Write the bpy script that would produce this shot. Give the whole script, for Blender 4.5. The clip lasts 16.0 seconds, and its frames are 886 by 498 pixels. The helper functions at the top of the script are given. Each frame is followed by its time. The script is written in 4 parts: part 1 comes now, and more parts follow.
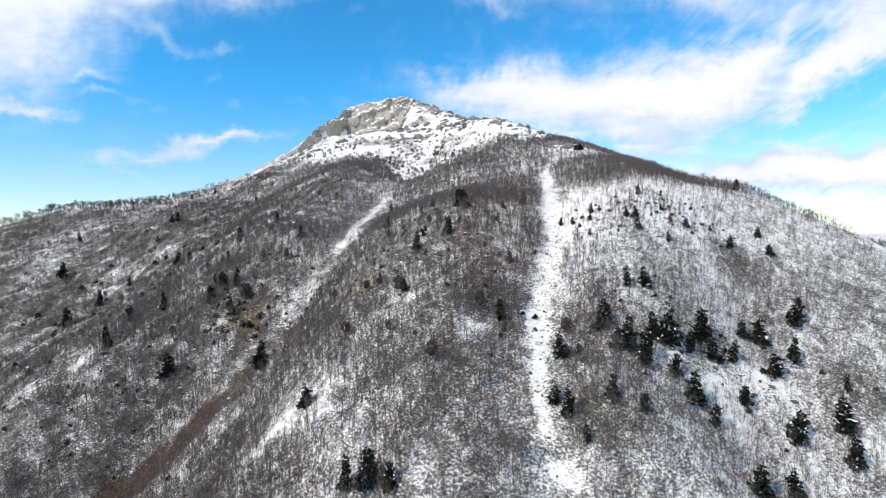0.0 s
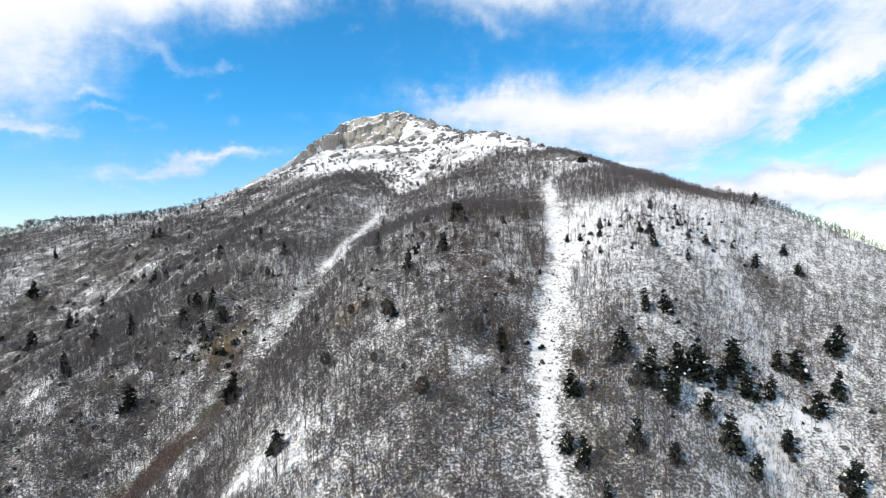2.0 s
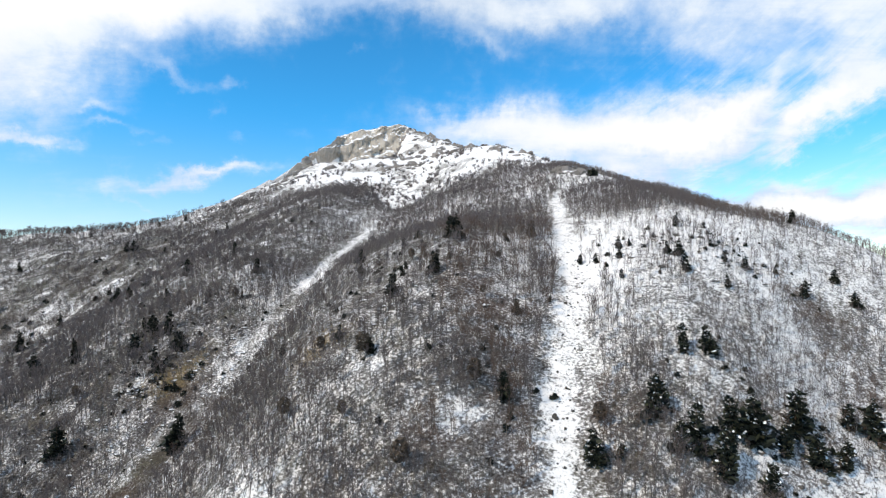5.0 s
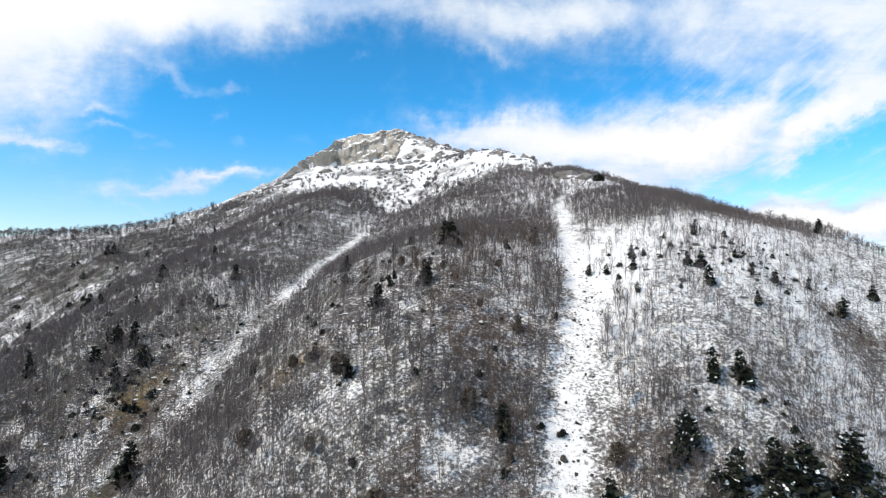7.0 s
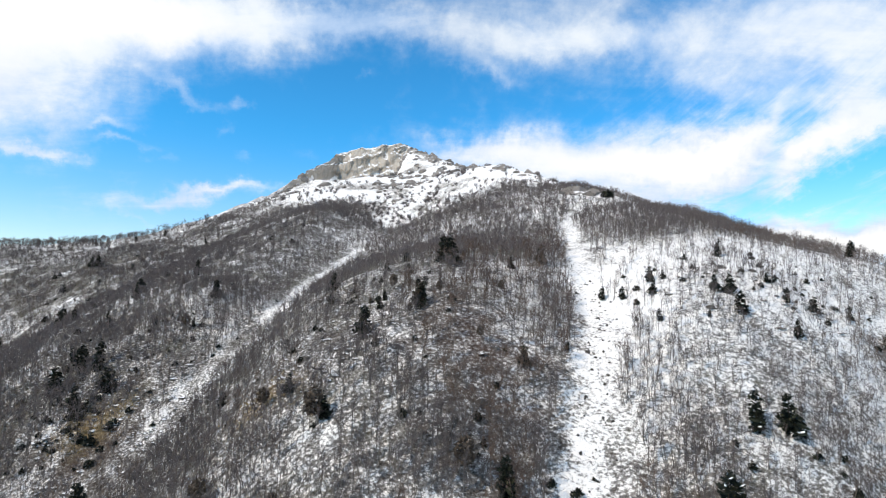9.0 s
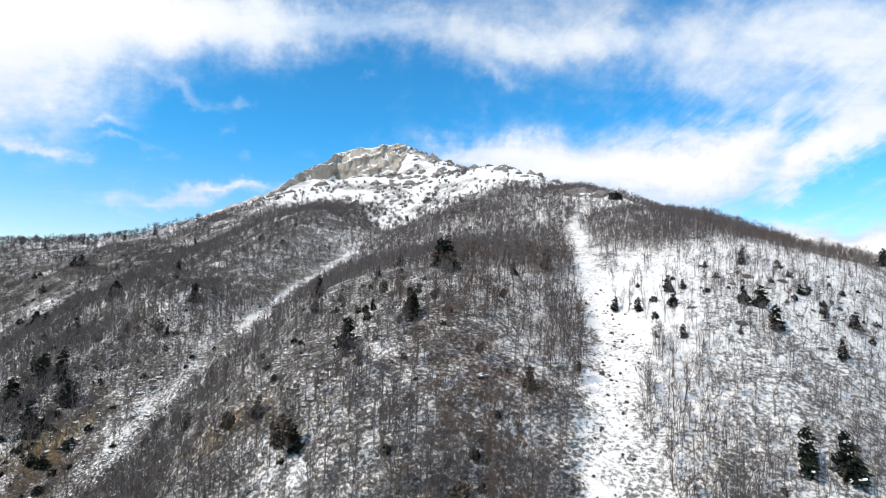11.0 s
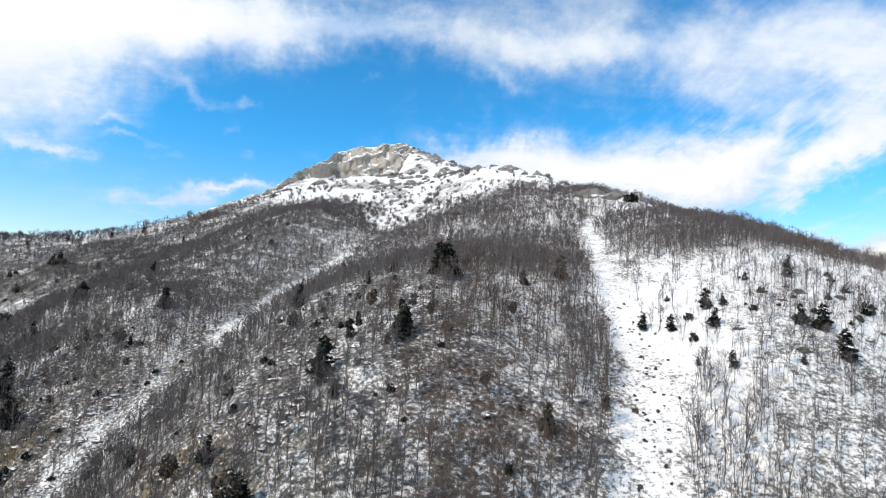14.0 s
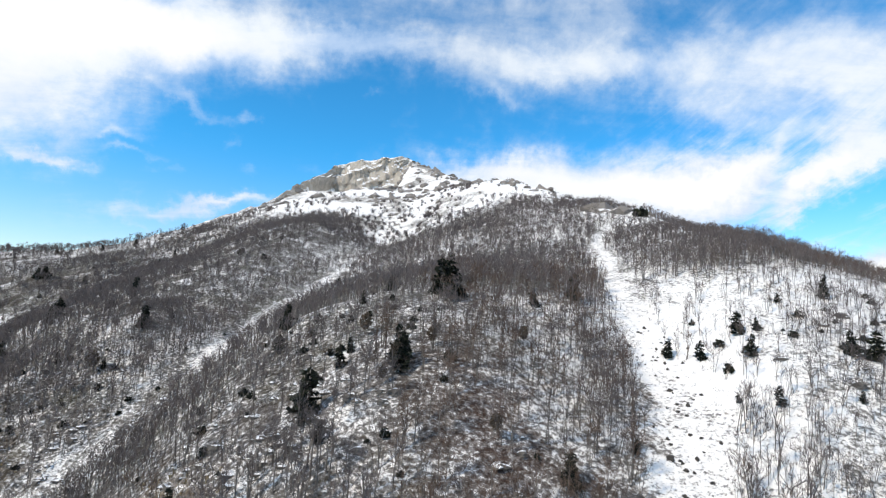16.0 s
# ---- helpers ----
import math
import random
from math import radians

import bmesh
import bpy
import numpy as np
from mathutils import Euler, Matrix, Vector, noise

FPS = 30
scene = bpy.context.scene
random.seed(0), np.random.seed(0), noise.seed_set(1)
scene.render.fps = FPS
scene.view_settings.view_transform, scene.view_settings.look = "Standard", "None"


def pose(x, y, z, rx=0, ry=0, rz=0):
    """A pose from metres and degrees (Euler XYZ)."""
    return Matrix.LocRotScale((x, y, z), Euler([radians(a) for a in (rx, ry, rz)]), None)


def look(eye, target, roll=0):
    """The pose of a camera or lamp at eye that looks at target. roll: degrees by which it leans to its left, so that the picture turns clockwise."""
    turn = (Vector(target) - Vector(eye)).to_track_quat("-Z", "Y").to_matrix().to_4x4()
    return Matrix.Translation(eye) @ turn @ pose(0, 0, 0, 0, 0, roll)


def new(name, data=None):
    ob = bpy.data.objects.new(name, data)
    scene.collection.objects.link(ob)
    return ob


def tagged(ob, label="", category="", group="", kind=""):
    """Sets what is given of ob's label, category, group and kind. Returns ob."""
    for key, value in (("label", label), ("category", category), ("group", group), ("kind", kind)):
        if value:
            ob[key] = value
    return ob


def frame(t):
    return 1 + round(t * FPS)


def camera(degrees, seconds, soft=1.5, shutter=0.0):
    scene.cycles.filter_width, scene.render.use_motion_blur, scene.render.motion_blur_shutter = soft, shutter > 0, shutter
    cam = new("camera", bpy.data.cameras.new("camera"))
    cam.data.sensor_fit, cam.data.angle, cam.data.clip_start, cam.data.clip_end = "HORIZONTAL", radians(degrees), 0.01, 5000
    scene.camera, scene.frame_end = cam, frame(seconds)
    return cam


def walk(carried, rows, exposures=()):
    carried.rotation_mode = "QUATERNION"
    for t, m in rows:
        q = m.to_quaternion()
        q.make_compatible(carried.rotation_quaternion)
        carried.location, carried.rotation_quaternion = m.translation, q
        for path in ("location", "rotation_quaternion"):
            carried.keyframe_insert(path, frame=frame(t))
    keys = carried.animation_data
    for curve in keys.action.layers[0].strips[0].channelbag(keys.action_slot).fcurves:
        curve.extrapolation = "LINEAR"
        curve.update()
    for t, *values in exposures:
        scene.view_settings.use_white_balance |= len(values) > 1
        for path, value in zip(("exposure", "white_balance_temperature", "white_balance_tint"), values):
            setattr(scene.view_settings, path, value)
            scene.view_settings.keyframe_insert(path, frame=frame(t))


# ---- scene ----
cam = camera(84.0, 16.0, soft=1.2)
PATH = [
    (0, (0.00, 0.00, 100.00), (-0.09, 99.86, 94.77), -1.00),
    (0.5, (0.37, 6.03, 100.03), (0.48, 105.92, 95.46), -1.14),
    (1, (0.68, 12.02, 100.08), (0.74, 111.93, 95.91), -1.00),
    (1.5, (1.13, 17.97, 100.15), (1.28, 117.94, 97.54), -1.10),
    (2, (1.63, 23.97, 100.23), (2.00, 123.95, 98.27), -0.99),
    (2.5, (2.19, 29.90, 100.24), (2.57, 129.89, 98.69), -0.85),
    (3, (2.71, 35.68, 100.23), (3.06, 135.67, 98.94), -0.73),
    (3.5, (3.15, 41.38, 100.37), (3.35, 141.37, 99.89), -0.67),
    (4, (3.67, 47.02, 100.60), (3.95, 147.02, 101.07), -0.39),
    (6.5, (6.58, 73.37, 101.31), (7.06, 173.33, 103.79), 0.26),
    (7, (7.13, 78.35, 101.52), (7.62, 178.31, 104.54), 0.60),
    (7.5, (7.62, 83.06, 101.73), (7.92, 182.99, 105.43), 0.72),
    (8, (8.05, 87.62, 102.04), (8.40, 187.52, 106.49), 0.97),
    (8.5, (8.42, 92.08, 102.37), (8.73, 191.95, 107.36), 1.13),
    (9, (8.68, 96.32, 102.70), (8.77, 196.12, 109.10), 1.52),
    (11.5, (10.14, 116.55, 104.89), (10.06, 216.30, 111.88), 2.26),
    (12, (10.30, 120.18, 105.31), (10.04, 219.92, 112.61), 2.43),
    (12.5, (10.42, 123.73, 105.66), (10.27, 223.46, 113.13), 2.67),
    (13, (10.52, 127.30, 105.96), (10.20, 227.03, 113.34), 2.86),
    (13.5, (10.57, 130.74, 106.26), (10.47, 230.48, 113.50), 3.03),
    (14, (10.43, 134.03, 106.52), (10.10, 233.76, 113.79), 3.08),
    (14.5, (10.23, 137.15, 106.93), (9.95, 236.78, 115.59), 3.29),
    (15, (10.00, 140.27, 107.26), (9.57, 239.85, 116.43), 3.29),
    (15.5, (9.86, 143.34, 107.69), (9.44, 242.85, 117.59), 3.23),
    (16, (9.56, 146.41, 108.25), (9.22, 245.90, 118.40), 3.34),
]
walk(cam, [(t, look(eye, target, roll)) for t, eye, target, roll in PATH])

# ---------------------------------------------------------------- sky and sun
SUN_AZ, SUN_EL = radians(-124.0), radians(41.0)   # measured from +y towards +x, and upwards

world = bpy.data.worlds.new("sky")
scene.world = world
world.use_nodes = True


class Graph:
    """Short hand for node trees."""

    def __init__(self, tree):
        self.tree, self.nodes, self.links = tree, tree.nodes, tree.links
        self.nodes.clear()

    def node(self, kind):
        return self.nodes.new(kind)

    def put(self, socket, value):
        if isinstance(value, bpy.types.NodeSocket):
            self.links.new(value, socket)
        elif value is not None:
            if isinstance(value, (tuple, list)) and len(value) == 3 and socket.type == "RGBA":
                value = (*value, 1)
            socket.default_value = value

    def math(self, op, a, b=None, c=None, clamp=False):
        n = self.node("ShaderNodeMath")
        n.operation, n.use_clamp = op, clamp
        for i, v in enumerate((a, b, c)):
            self.put(n.inputs[i], v)
        return n.outputs[0]

    def vmath(self, op, a, b=None):
        n = self.node("ShaderNodeVectorMath")
        n.operation = op
        self.put(n.inputs[0], a), self.put(n.inputs[1], b)
        return n.outputs["Value" if op in ("DOT_PRODUCT", "LENGTH") else "Vector"]

    def noise(self, vector, scale, detail=4.0, rough=0.55, distort=0.0):
        n = self.node("ShaderNodeTexNoise")
        self.put(n.inputs["Vector"], vector)
        for k, v in (("Scale", scale), ("Detail", detail), ("Roughness", rough), ("Distortion", distort)):
            n.inputs[k].default_value = v
        return n.outputs["Fac"]

    def ramp(self, fac, *stops):
        n = self.node("ShaderNodeValToRGB")
        self.put(n.inputs[0], fac)
        els = n.color_ramp.elements
        while len(els) < len(stops):
            els.new(0.5)
        for e, (at, col) in zip(els, stops):
            e.position = at
            e.color = (col, col, col, 1) if isinstance(col, (int, float)) else (*col, 1)
        return n.outputs[0]

    def step(self, fac, lo, hi, a=0.0, b=1.0):
        n = self.node("ShaderNodeMapRange")
        n.interpolation_type = "SMOOTHSTEP"
        self.put(n.inputs[0], fac)
        for i, v in enumerate((lo, hi, a, b)):
            n.inputs[i + 1].default_value = v
        return n.outputs[0]

    def mix(self, fac, a, b, kind="MIX"):
        n = self.node("ShaderNodeMix")
        n.data_type, n.blend_type = "RGBA", kind
        self.put(n.inputs[0], fac), self.put(n.inputs[6], a), self.put(n.inputs[7], b)
        return n.outputs[2]

    def vec(self, x, y, z=0.0):
        n = self.node("ShaderNodeCombineXYZ")
        for i, v in enumerate((x, y, z)):
            self.put(n.inputs[i], v)
        return n.outputs[0]


def build_sky():
    g = Graph(world.node_tree)
    sky = g.node("ShaderNodeTexSky")
    sky.sky_type, sky.sun_disc = "NISHITA", False
    sky.sun_elevation, sky.sun_rotation = SUN_EL, SUN_AZ
    sky.altitude, sky.air_density, sky.dust_density, sky.ozone_density = 1400, 1.0, 0.4, 2.0
    way = g.node("ShaderNodeTexCoord").outputs["Generated"]
    split = g.node("ShaderNodeSeparateXYZ")
    g.put(split.inputs[0], way)
    x, y, z = split.outputs
    az = g.math("MULTIPLY", g.math("ARCTAN2", x, y), 57.2958)
    el = g.math("MULTIPLY", g.math("ARCSINE", z), 57.2958)
    # ragged edges: the banks' outlines wander
    bend = g.vmath("ADD", way, (3.1, 1.7, 0.4))
    out_az = g.math("ADD", az, g.math("MULTIPLY", g.math("SUBTRACT", g.noise(way, 8.0, 6, 0.6), 0.5), 12.0))
    out_el = g.math("ADD", el, g.math("MULTIPLY", g.math("SUBTRACT", g.noise(bend, 10.0, 6, 0.62), 0.5), 6.5))
    air = g.mix(g.step(el, 1.0, 17.0), (0.88, 1.02, 1.14), (0.28, 1.16, 1.50))
    blue = g.mix(1.0, sky.outputs[0], air, "MULTIPLY")
    # a flat cloud layer seen in perspective
    lift = g.math("ADD", g.math("MAXIMUM", z, 0.0), 0.16)
    layer = g.vec(g.math("DIVIDE", x, lift), g.math("DIVIDE", y, lift), 0.0)
    turned = g.node("ShaderNodeMapping")
    g.put(turned.inputs["Vector"], layer)
    turned.inputs["Rotation"].default_value = (0, 0, radians(35))
    turned.inputs["Scale"].default_value = (0.8, 1.5, 1)
    broad = g.noise(way, 5.0, 8, 0.6, 0.3)
    wisps = g.noise(turned.outputs[0], 2.6, 9, 0.62, 0.5)
    fine = g.noise(way, 22.0, 6, 0.6, 0.3)
    total = None
    for a, e, w, h, tilt, amount in WEST_BANKS + EAST_BANKS + WIDE_BANKS:
        c, s = math.cos(radians(tilt)), math.sin(radians(tilt))
        da, de = g.math("SUBTRACT", out_az, a), g.math("SUBTRACT", out_el, e)
        u = g.math("DIVIDE", g.math("ADD", g.math("MULTIPLY", da, c), g.math("MULTIPLY", de, s)), w)
        v = g.math("DIVIDE", g.math("SUBTRACT", g.math("MULTIPLY", de, c), g.math("MULTIPLY", da, s)), h)
        r2 = g.math("ADD", g.math("MULTIPLY", u, u), g.math("MULTIPLY", v, v))
        bank = g.math("MULTIPLY", g.math("POWER", 2.71828, g.math("MULTIPLY", r2, -1.0)), amount)
        total = bank if total is None else g.math("ADD", total, bank)
    grain = g.math("ADD", g.math("MULTIPLY", g.math("SUBTRACT", broad, 0.5), 1.0),
                   g.math("ADD", g.math("MULTIPLY", g.math("SUBTRACT", wisps, 0.5), 0.55), g.math("MULTIPLY", g.math("SUBTRACT", fine, 0.5), 0.5)))
    # thin slanting streaks, strongest to the east
    slant = g.vec(g.math("MULTIPLY", g.math("ADD", az, g.math("MULTIPLY", el, 1.5)), 0.045), g.math("MULTIPLY", g.math("SUBTRACT", el, g.math("MULTIPLY", az, 0.62)), 0.30), 0.0)
    streaks = g.math("MULTIPLY", g.math("SUBTRACT", g.noise(slant, 0.9, 5, 0.55, 3.2), 0.5), g.math("MULTIPLY", g.step(az, 8.0, 30.0, 0.12, 1.3), g.step(el, 14.0, 24.0, 1.0, 0.15)))
    grain = g.math("ADD", grain, streaks)
    cover = g.step(g.math("ADD", total, grain), 0.02, 1.3)
    shade = g.mix(g.step(g.math("ADD", g.math("MULTIPLY", broad, 0.6), g.math("MULTIPLY", wisps, 0.4)), 0.40, 0.60), (0.62, 0.76, 0.97), (0.89, 0.945, 1.0))
    # cloud above the view is tinted warm to make ground shade less blue
    shade = g.mix(g.step(el, 40.0, 58.0), shade, (1.0, 0.965, 0.91))
    shade = g.mix(g.step(total, 1.0, 1.9), shade, (1.0, 1.0, 1.0))
    lit = g.node("ShaderNodeBackground")
    g.put(lit.inputs[0], blue)
    lit.inputs[1].default_value = SKY_STRENGTH
    cloud = g.node("ShaderNodeBackground")
    g.put(cloud.inputs[0], shade)
    cloud.inputs[1].default_value = CLOUD_STRENGTH
    both = g.node("ShaderNodeMixShader")
    g.put(both.inputs[0], cover), g.put(both.inputs[1], lit.outputs[0]), g.put(both.inputs[2], cloud.outputs[0])
    g.links.new(both.outputs[0], g.node("ShaderNodeOutputWorld").inputs[0])


SKY_STRENGTH, CLOUD_STRENGTH = 0.15, 1.03
# banks of cloud: azimuth, elevation, half width, half height, tilt, thickness
WEST_BANKS = [
    (-41.2, 20.6, 13.1, 4.9, 17, 1.5), (-29.8, 24.9, 15.3, 3.1, 8, 1.1), (-41.6, 14.0, 4.1, 3.4, 0, 0.75), (-39.9, 10.7, 3.1, 0.6, -3, 0.75),
    (-34.8, 14.1, 2.9, 0.6, 6, 0.42), (-34.1, 12.4, 2.7, 0.5, 6, 0.5), (-27.2, 18.2, 3.8, 0.7, -14, 0.5), (-22.2, 18.4, 1.4, 0.8, 8, 0.55),
    (-24.3, 15.2, 1.8, 0.7, 16, 0.42), (-31.0, 11.4, 1.3, 0.7, 8, 0.38), (-22.3, 12.8, 0.9, 0.8, 6, 0.28), (-8.1, 22.3, 1.4, 0.5, 14, 0.3),
    (-27.6, 8.1, 6.8, 1.0, 10, 1.0), (-23.8, 9.1, 3.9, 0.5, 11, 0.6), (-31.5, 5.4, 2.0, 0.5, -36, 0.45), (-11.2, 27.8, 12.3, 2.2, 1, 0.55),
]
EAST_BANKS = [
    (9.5, 26.6, 12.4, 2.4, -3, 0.6), (4.9, 23.5, 4.0, 1.0, -11, 0.4), (24.8, 25.5, 13.6, 3.0, -9, 0.6), (29.5, 20.5, 4.8, 2.0, -19, 0.55),
    (39.2, 22.2, 9.2, 3.6, -15, 0.75), (41.1, 16.8, 2.7, 1.9, -12, 0.5), (5.0, 15.6, 7.2, 1.9, 5, 0.95), (15.9, 13.7, 12.9, 3.2, 0, 1.6),
    (26.4, 12.0, 7.6, 3.5, 6, 1.2), (31.0, 15.3, 4.3, 1.3, 32, 0.7), (36.9, 12.6, 5.6, 1.3, 38, 1.0), (39.8, 13.9, 4.3, 1.0, 22, 0.75),
    (37.5, 4.2, 13.0, 2.3, 2, 2.0), (37.3, 9.2, 5.5, 0.9, 24, -0.75), (20.2, 8.6, 5.3, 1.5, -12, 1.0),
]
# the last two are out of view, added to whiten the ambient light
WIDE_BANKS = [(-75, 22, 26, 16, 0, 0.9), (75, 22, 26, 14, 0, 0.9), (0, 38, 70, 6.5, 0, 0.75), (165, 28, 85, 26, 0, 0.95), (0, 78, 180, 26, 0, 1.05)]
build_sky()

sun = new("sun", bpy.data.lights.new("sun", "SUN"))
sun.data.energy, sun.data.angle, sun.data.color = 3.85, radians(0.6), (1.0, 0.865, 0.695)
sun.matrix_world = look((0, 0, 0), (-math.sin(SUN_AZ) * math.cos(SUN_EL), -math.cos(SUN_AZ) * math.cos(SUN_EL), -math.sin(SUN_EL)))

# ---------------------------------------------------------------- the shape of the mountain
# Crests, spurs and gullies in plan, each with its height; the slopes hang between them.
CRESTS = {
    "west_crest": [(-900, 420, 59), (-640, 560, 70), (-430, 585, 128), (-364, 570, 125), (-285, 565, 125), (-190, 660, 191), (-185, 760, 229), (-215, 900, 277), (-190, 1030, 340)],
    "summit_crest": [(-190, 1030, 342), (-120, 1000, 346), (-68, 1020, 357), (-10, 940, 319), (40, 780, 260), (68, 628, 232), (95, 480, 178), (110, 405, 159.7)],
    "east_crest": [(110, 405, 159.5), (150, 375, 141.5), (180, 341, 118), (225, 328, 95), (262, 310, 78), (345, 280, 65), (520, 240, 30), (800, 200, -20)],
    "centre_spur": [(80, 400, 150), (47, 340, 125), (46, 284, 110), (25, 246, 96), (3, 236, 95), (1, 217, 84.5), (12, 201, 74), (8, 177, 54), (8, 140, 27), (10, 105, -4)],
    "spur_shoulder": [(-2, 300, 111), (-31, 279, 99.5), (-21, 240, 85), (-38.5, 231, 73), (-52, 192, 39), (-54, 165, 20), (-60, 130, -7)],
    "left_gully": [(-34, 517, 149), (-48, 430, 122), (-56, 374, 105.5), (-62.5, 353, 99), (-62, 337, 94), (-63.5, 312, 86.5), (-66, 295, 80), (-70, 283, 73), (-77, 262, 57), (-84, 241, 40), (-97, 230, 25), (-114, 224, 8), (-136, 212, -12), (-165, 185, -32)],
    "left_spur": [(-115, 600, 177), (-90, 505, 157), (-88, 400, 118), (-94, 318, 92.5), (-126, 286, 62), (-138, 250, 29), (-155, 230, 8), (-185, 200, -18)],
    "spur_side": [(-38.5, 231, 73), (-56, 242, 63), (-70, 226, 42), (-66, 184, 21), (-90, 180, -2), (-120, 160, -22)],
    "left_flank": [(-190, 510, 122), (-135, 341, 94), (-168, 335, 74), (-167, 292, 51), (-205, 225, 4)],
    "far_flank": [(-280, 480, 104), (-218, 400, 70), (-275, 388, 44), (-330, 300, -2), (-340, 200, -31)],
    "right_gully": [(92, 388, 148), (73, 355, 134), (69.5, 331, 124.5), (64, 293, 109.5), (59.3, 267, 98.5), (59.5, 256, 94), (57, 243, 89.5), (52, 231, 85.3), (48, 223.5, 81.5), (45, 213, 74), (40.5, 201, 64.8), (36, 187, 55.5), (34.3, 177, 48.5), (32.5, 166, 40), (32, 150, 28), (34, 120, 2)],
    "right_face": [(122, 345, 139), (104, 270, 113.5), (77, 257, 103), (80, 243, 100), (68, 223, 87), (60, 187, 62), (62, 150, 35), (62, 110, 0)],
    "right_shoulder": [(165, 295, 116), (188, 299, 114.5), (206, 290, 104), (228, 282, 93)],
    "right_rib": [(158, 278, 109), (117, 240, 94), (95, 242, 99.5), (82, 217, 83.5), (84, 203, 75), (103, 196, 58.5), (103, 172, 31), (105, 130, 0)],
    "right_hollow": [(178, 271, 100), (138, 238, 82), (127, 197, 48.5), (150, 170, 24), (190, 110, -20)],
    "summit_bowl": [(-60, 860, 275), (-20, 700, 225), (-60, 640, 202), (-34, 560, 166)],
    "valley": [(-420, 90, -61), (-150, 40, -55), (60, 20, -50), (280, 40, -50), (500, 60, -55)],
    "far_valley": [(-900, -100, -70), (-300, -250, -75), (300, -250, -75), (900, -100, -70)],
    "back": [(-620, 760, 43), (-420, 800, 100), (-400, 1100, 150), (0, 1300, 200), (300, 900, 99), (330, 560, 67), (700, 500, -20)],
}
STEP, SOFT = 32.0, 9.0
CLIFF_X, CLIFF_Y = (-250, -225, -205, -184, -130, -85, -45), (850, 905, 955, 995, 985, 980, 985)   # plan of the cliff's upper edge


def ridge_samples():
    out = []
    for line in CRESTS.values():
        pts = np.array(line, float)
        for a, b in zip(pts[:-1], pts[1:]):
            n = max(1, int(round(math.hypot(*(b - a)[:2]) / STEP)))
            out += [a + (b - a) * k / n for k in range(n)]
        out.append(pts[-1])
    return np.array(out)


RIDGE = ridge_samples()


def spread(a, b):
    return np.sqrt(((a[:, None, :] - b[None]) ** 2).sum(-1) + SOFT**2)


def slope_weights():
    n = len(RIDGE)
    m = np.zeros((n + 3, n + 3))
    flat = np.c_[np.ones(n), RIDGE[:, :2] / 500]
    m[:n, :n] = spread(RIDGE[:, :2], RIDGE[:, :2]) - np.eye(n) * 1.5
    m[:n, n:], m[n:, :n] = flat, flat.T
    return np.linalg.solve(m, np.r_[RIDGE[:, 2], 0, 0, 0])


WEIGHTS = slope_weights()


def lattice(ix, iy, seed):
    h = (ix.astype(np.int64) * 374761393 + iy.astype(np.int64) * 668265263 + seed * 982451653) & 0x7FFFFFFF
    h = ((h ^ (h >> 13)) * 1274126177) & 0x7FFFFFFF
    return ((h ^ (h >> 16)) & 0xFFFF) / 65535.0


def value_noise(x, y, seed=0):
    """Smooth noise of one octave, 0 to 1, for arrays."""
    ix, iy = np.floor(x), np.floor(y)
    fx, fy = x - ix, y - iy
    fx, fy = fx * fx * (3 - 2 * fx), fy * fy * (3 - 2 * fy)
    a, b = lattice(ix, iy, seed), lattice(ix + 1, iy, seed)
    c, d = lattice(ix, iy + 1, seed), lattice(ix + 1, iy + 1, seed)
    return (a * (1 - fx) + b * fx) * (1 - fy) + (c * (1 - fx) + d * fx) * fy


def fbm(x, y, size, octaves=4, seed=0):
    out, amp, tot = 0, 1.0, 0
    for k in range(octaves):
        out = out + amp * value_noise(x / size * 2**k + 17.3 * k, y / size * 2**k - 9.1 * k, seed + k)
        tot, amp = tot + amp, amp * 0.5
    return out / tot


def line_distance(x, y, line):
    """Distance in plan to a line of CRESTS, and how far along it (0 to 1)."""
    pts = np.array(line, float)[:, :2]
    best, along = np.full(np.shape(x), 1e9), np.zeros(np.shape(x))
    length = np.r_[0, np.cumsum(np.hypot(*np.diff(pts, axis=0).T))]
    for k, (a, b) in enumerate(zip(pts[:-1], pts[1:])):
        ab = b - a
        f = np.clip(((x - a[0]) * ab[0] + (y - a[1]) * ab[1]) / (ab @ ab), 0, 1)
        d = np.hypot(x - a[0] - f * ab[0], y - a[1] - f * ab[1])
        near = d < best
        best, along = np.where(near, d, best), np.where(near, (length[k] + f * (length[k + 1] - length[k])) / length[-1], along)
    return best, along


def smooth(v, lo, hi):
    f = np.clip((v - lo) / (hi - lo), 0, 1)
    return f * f * (3 - 2 * f)


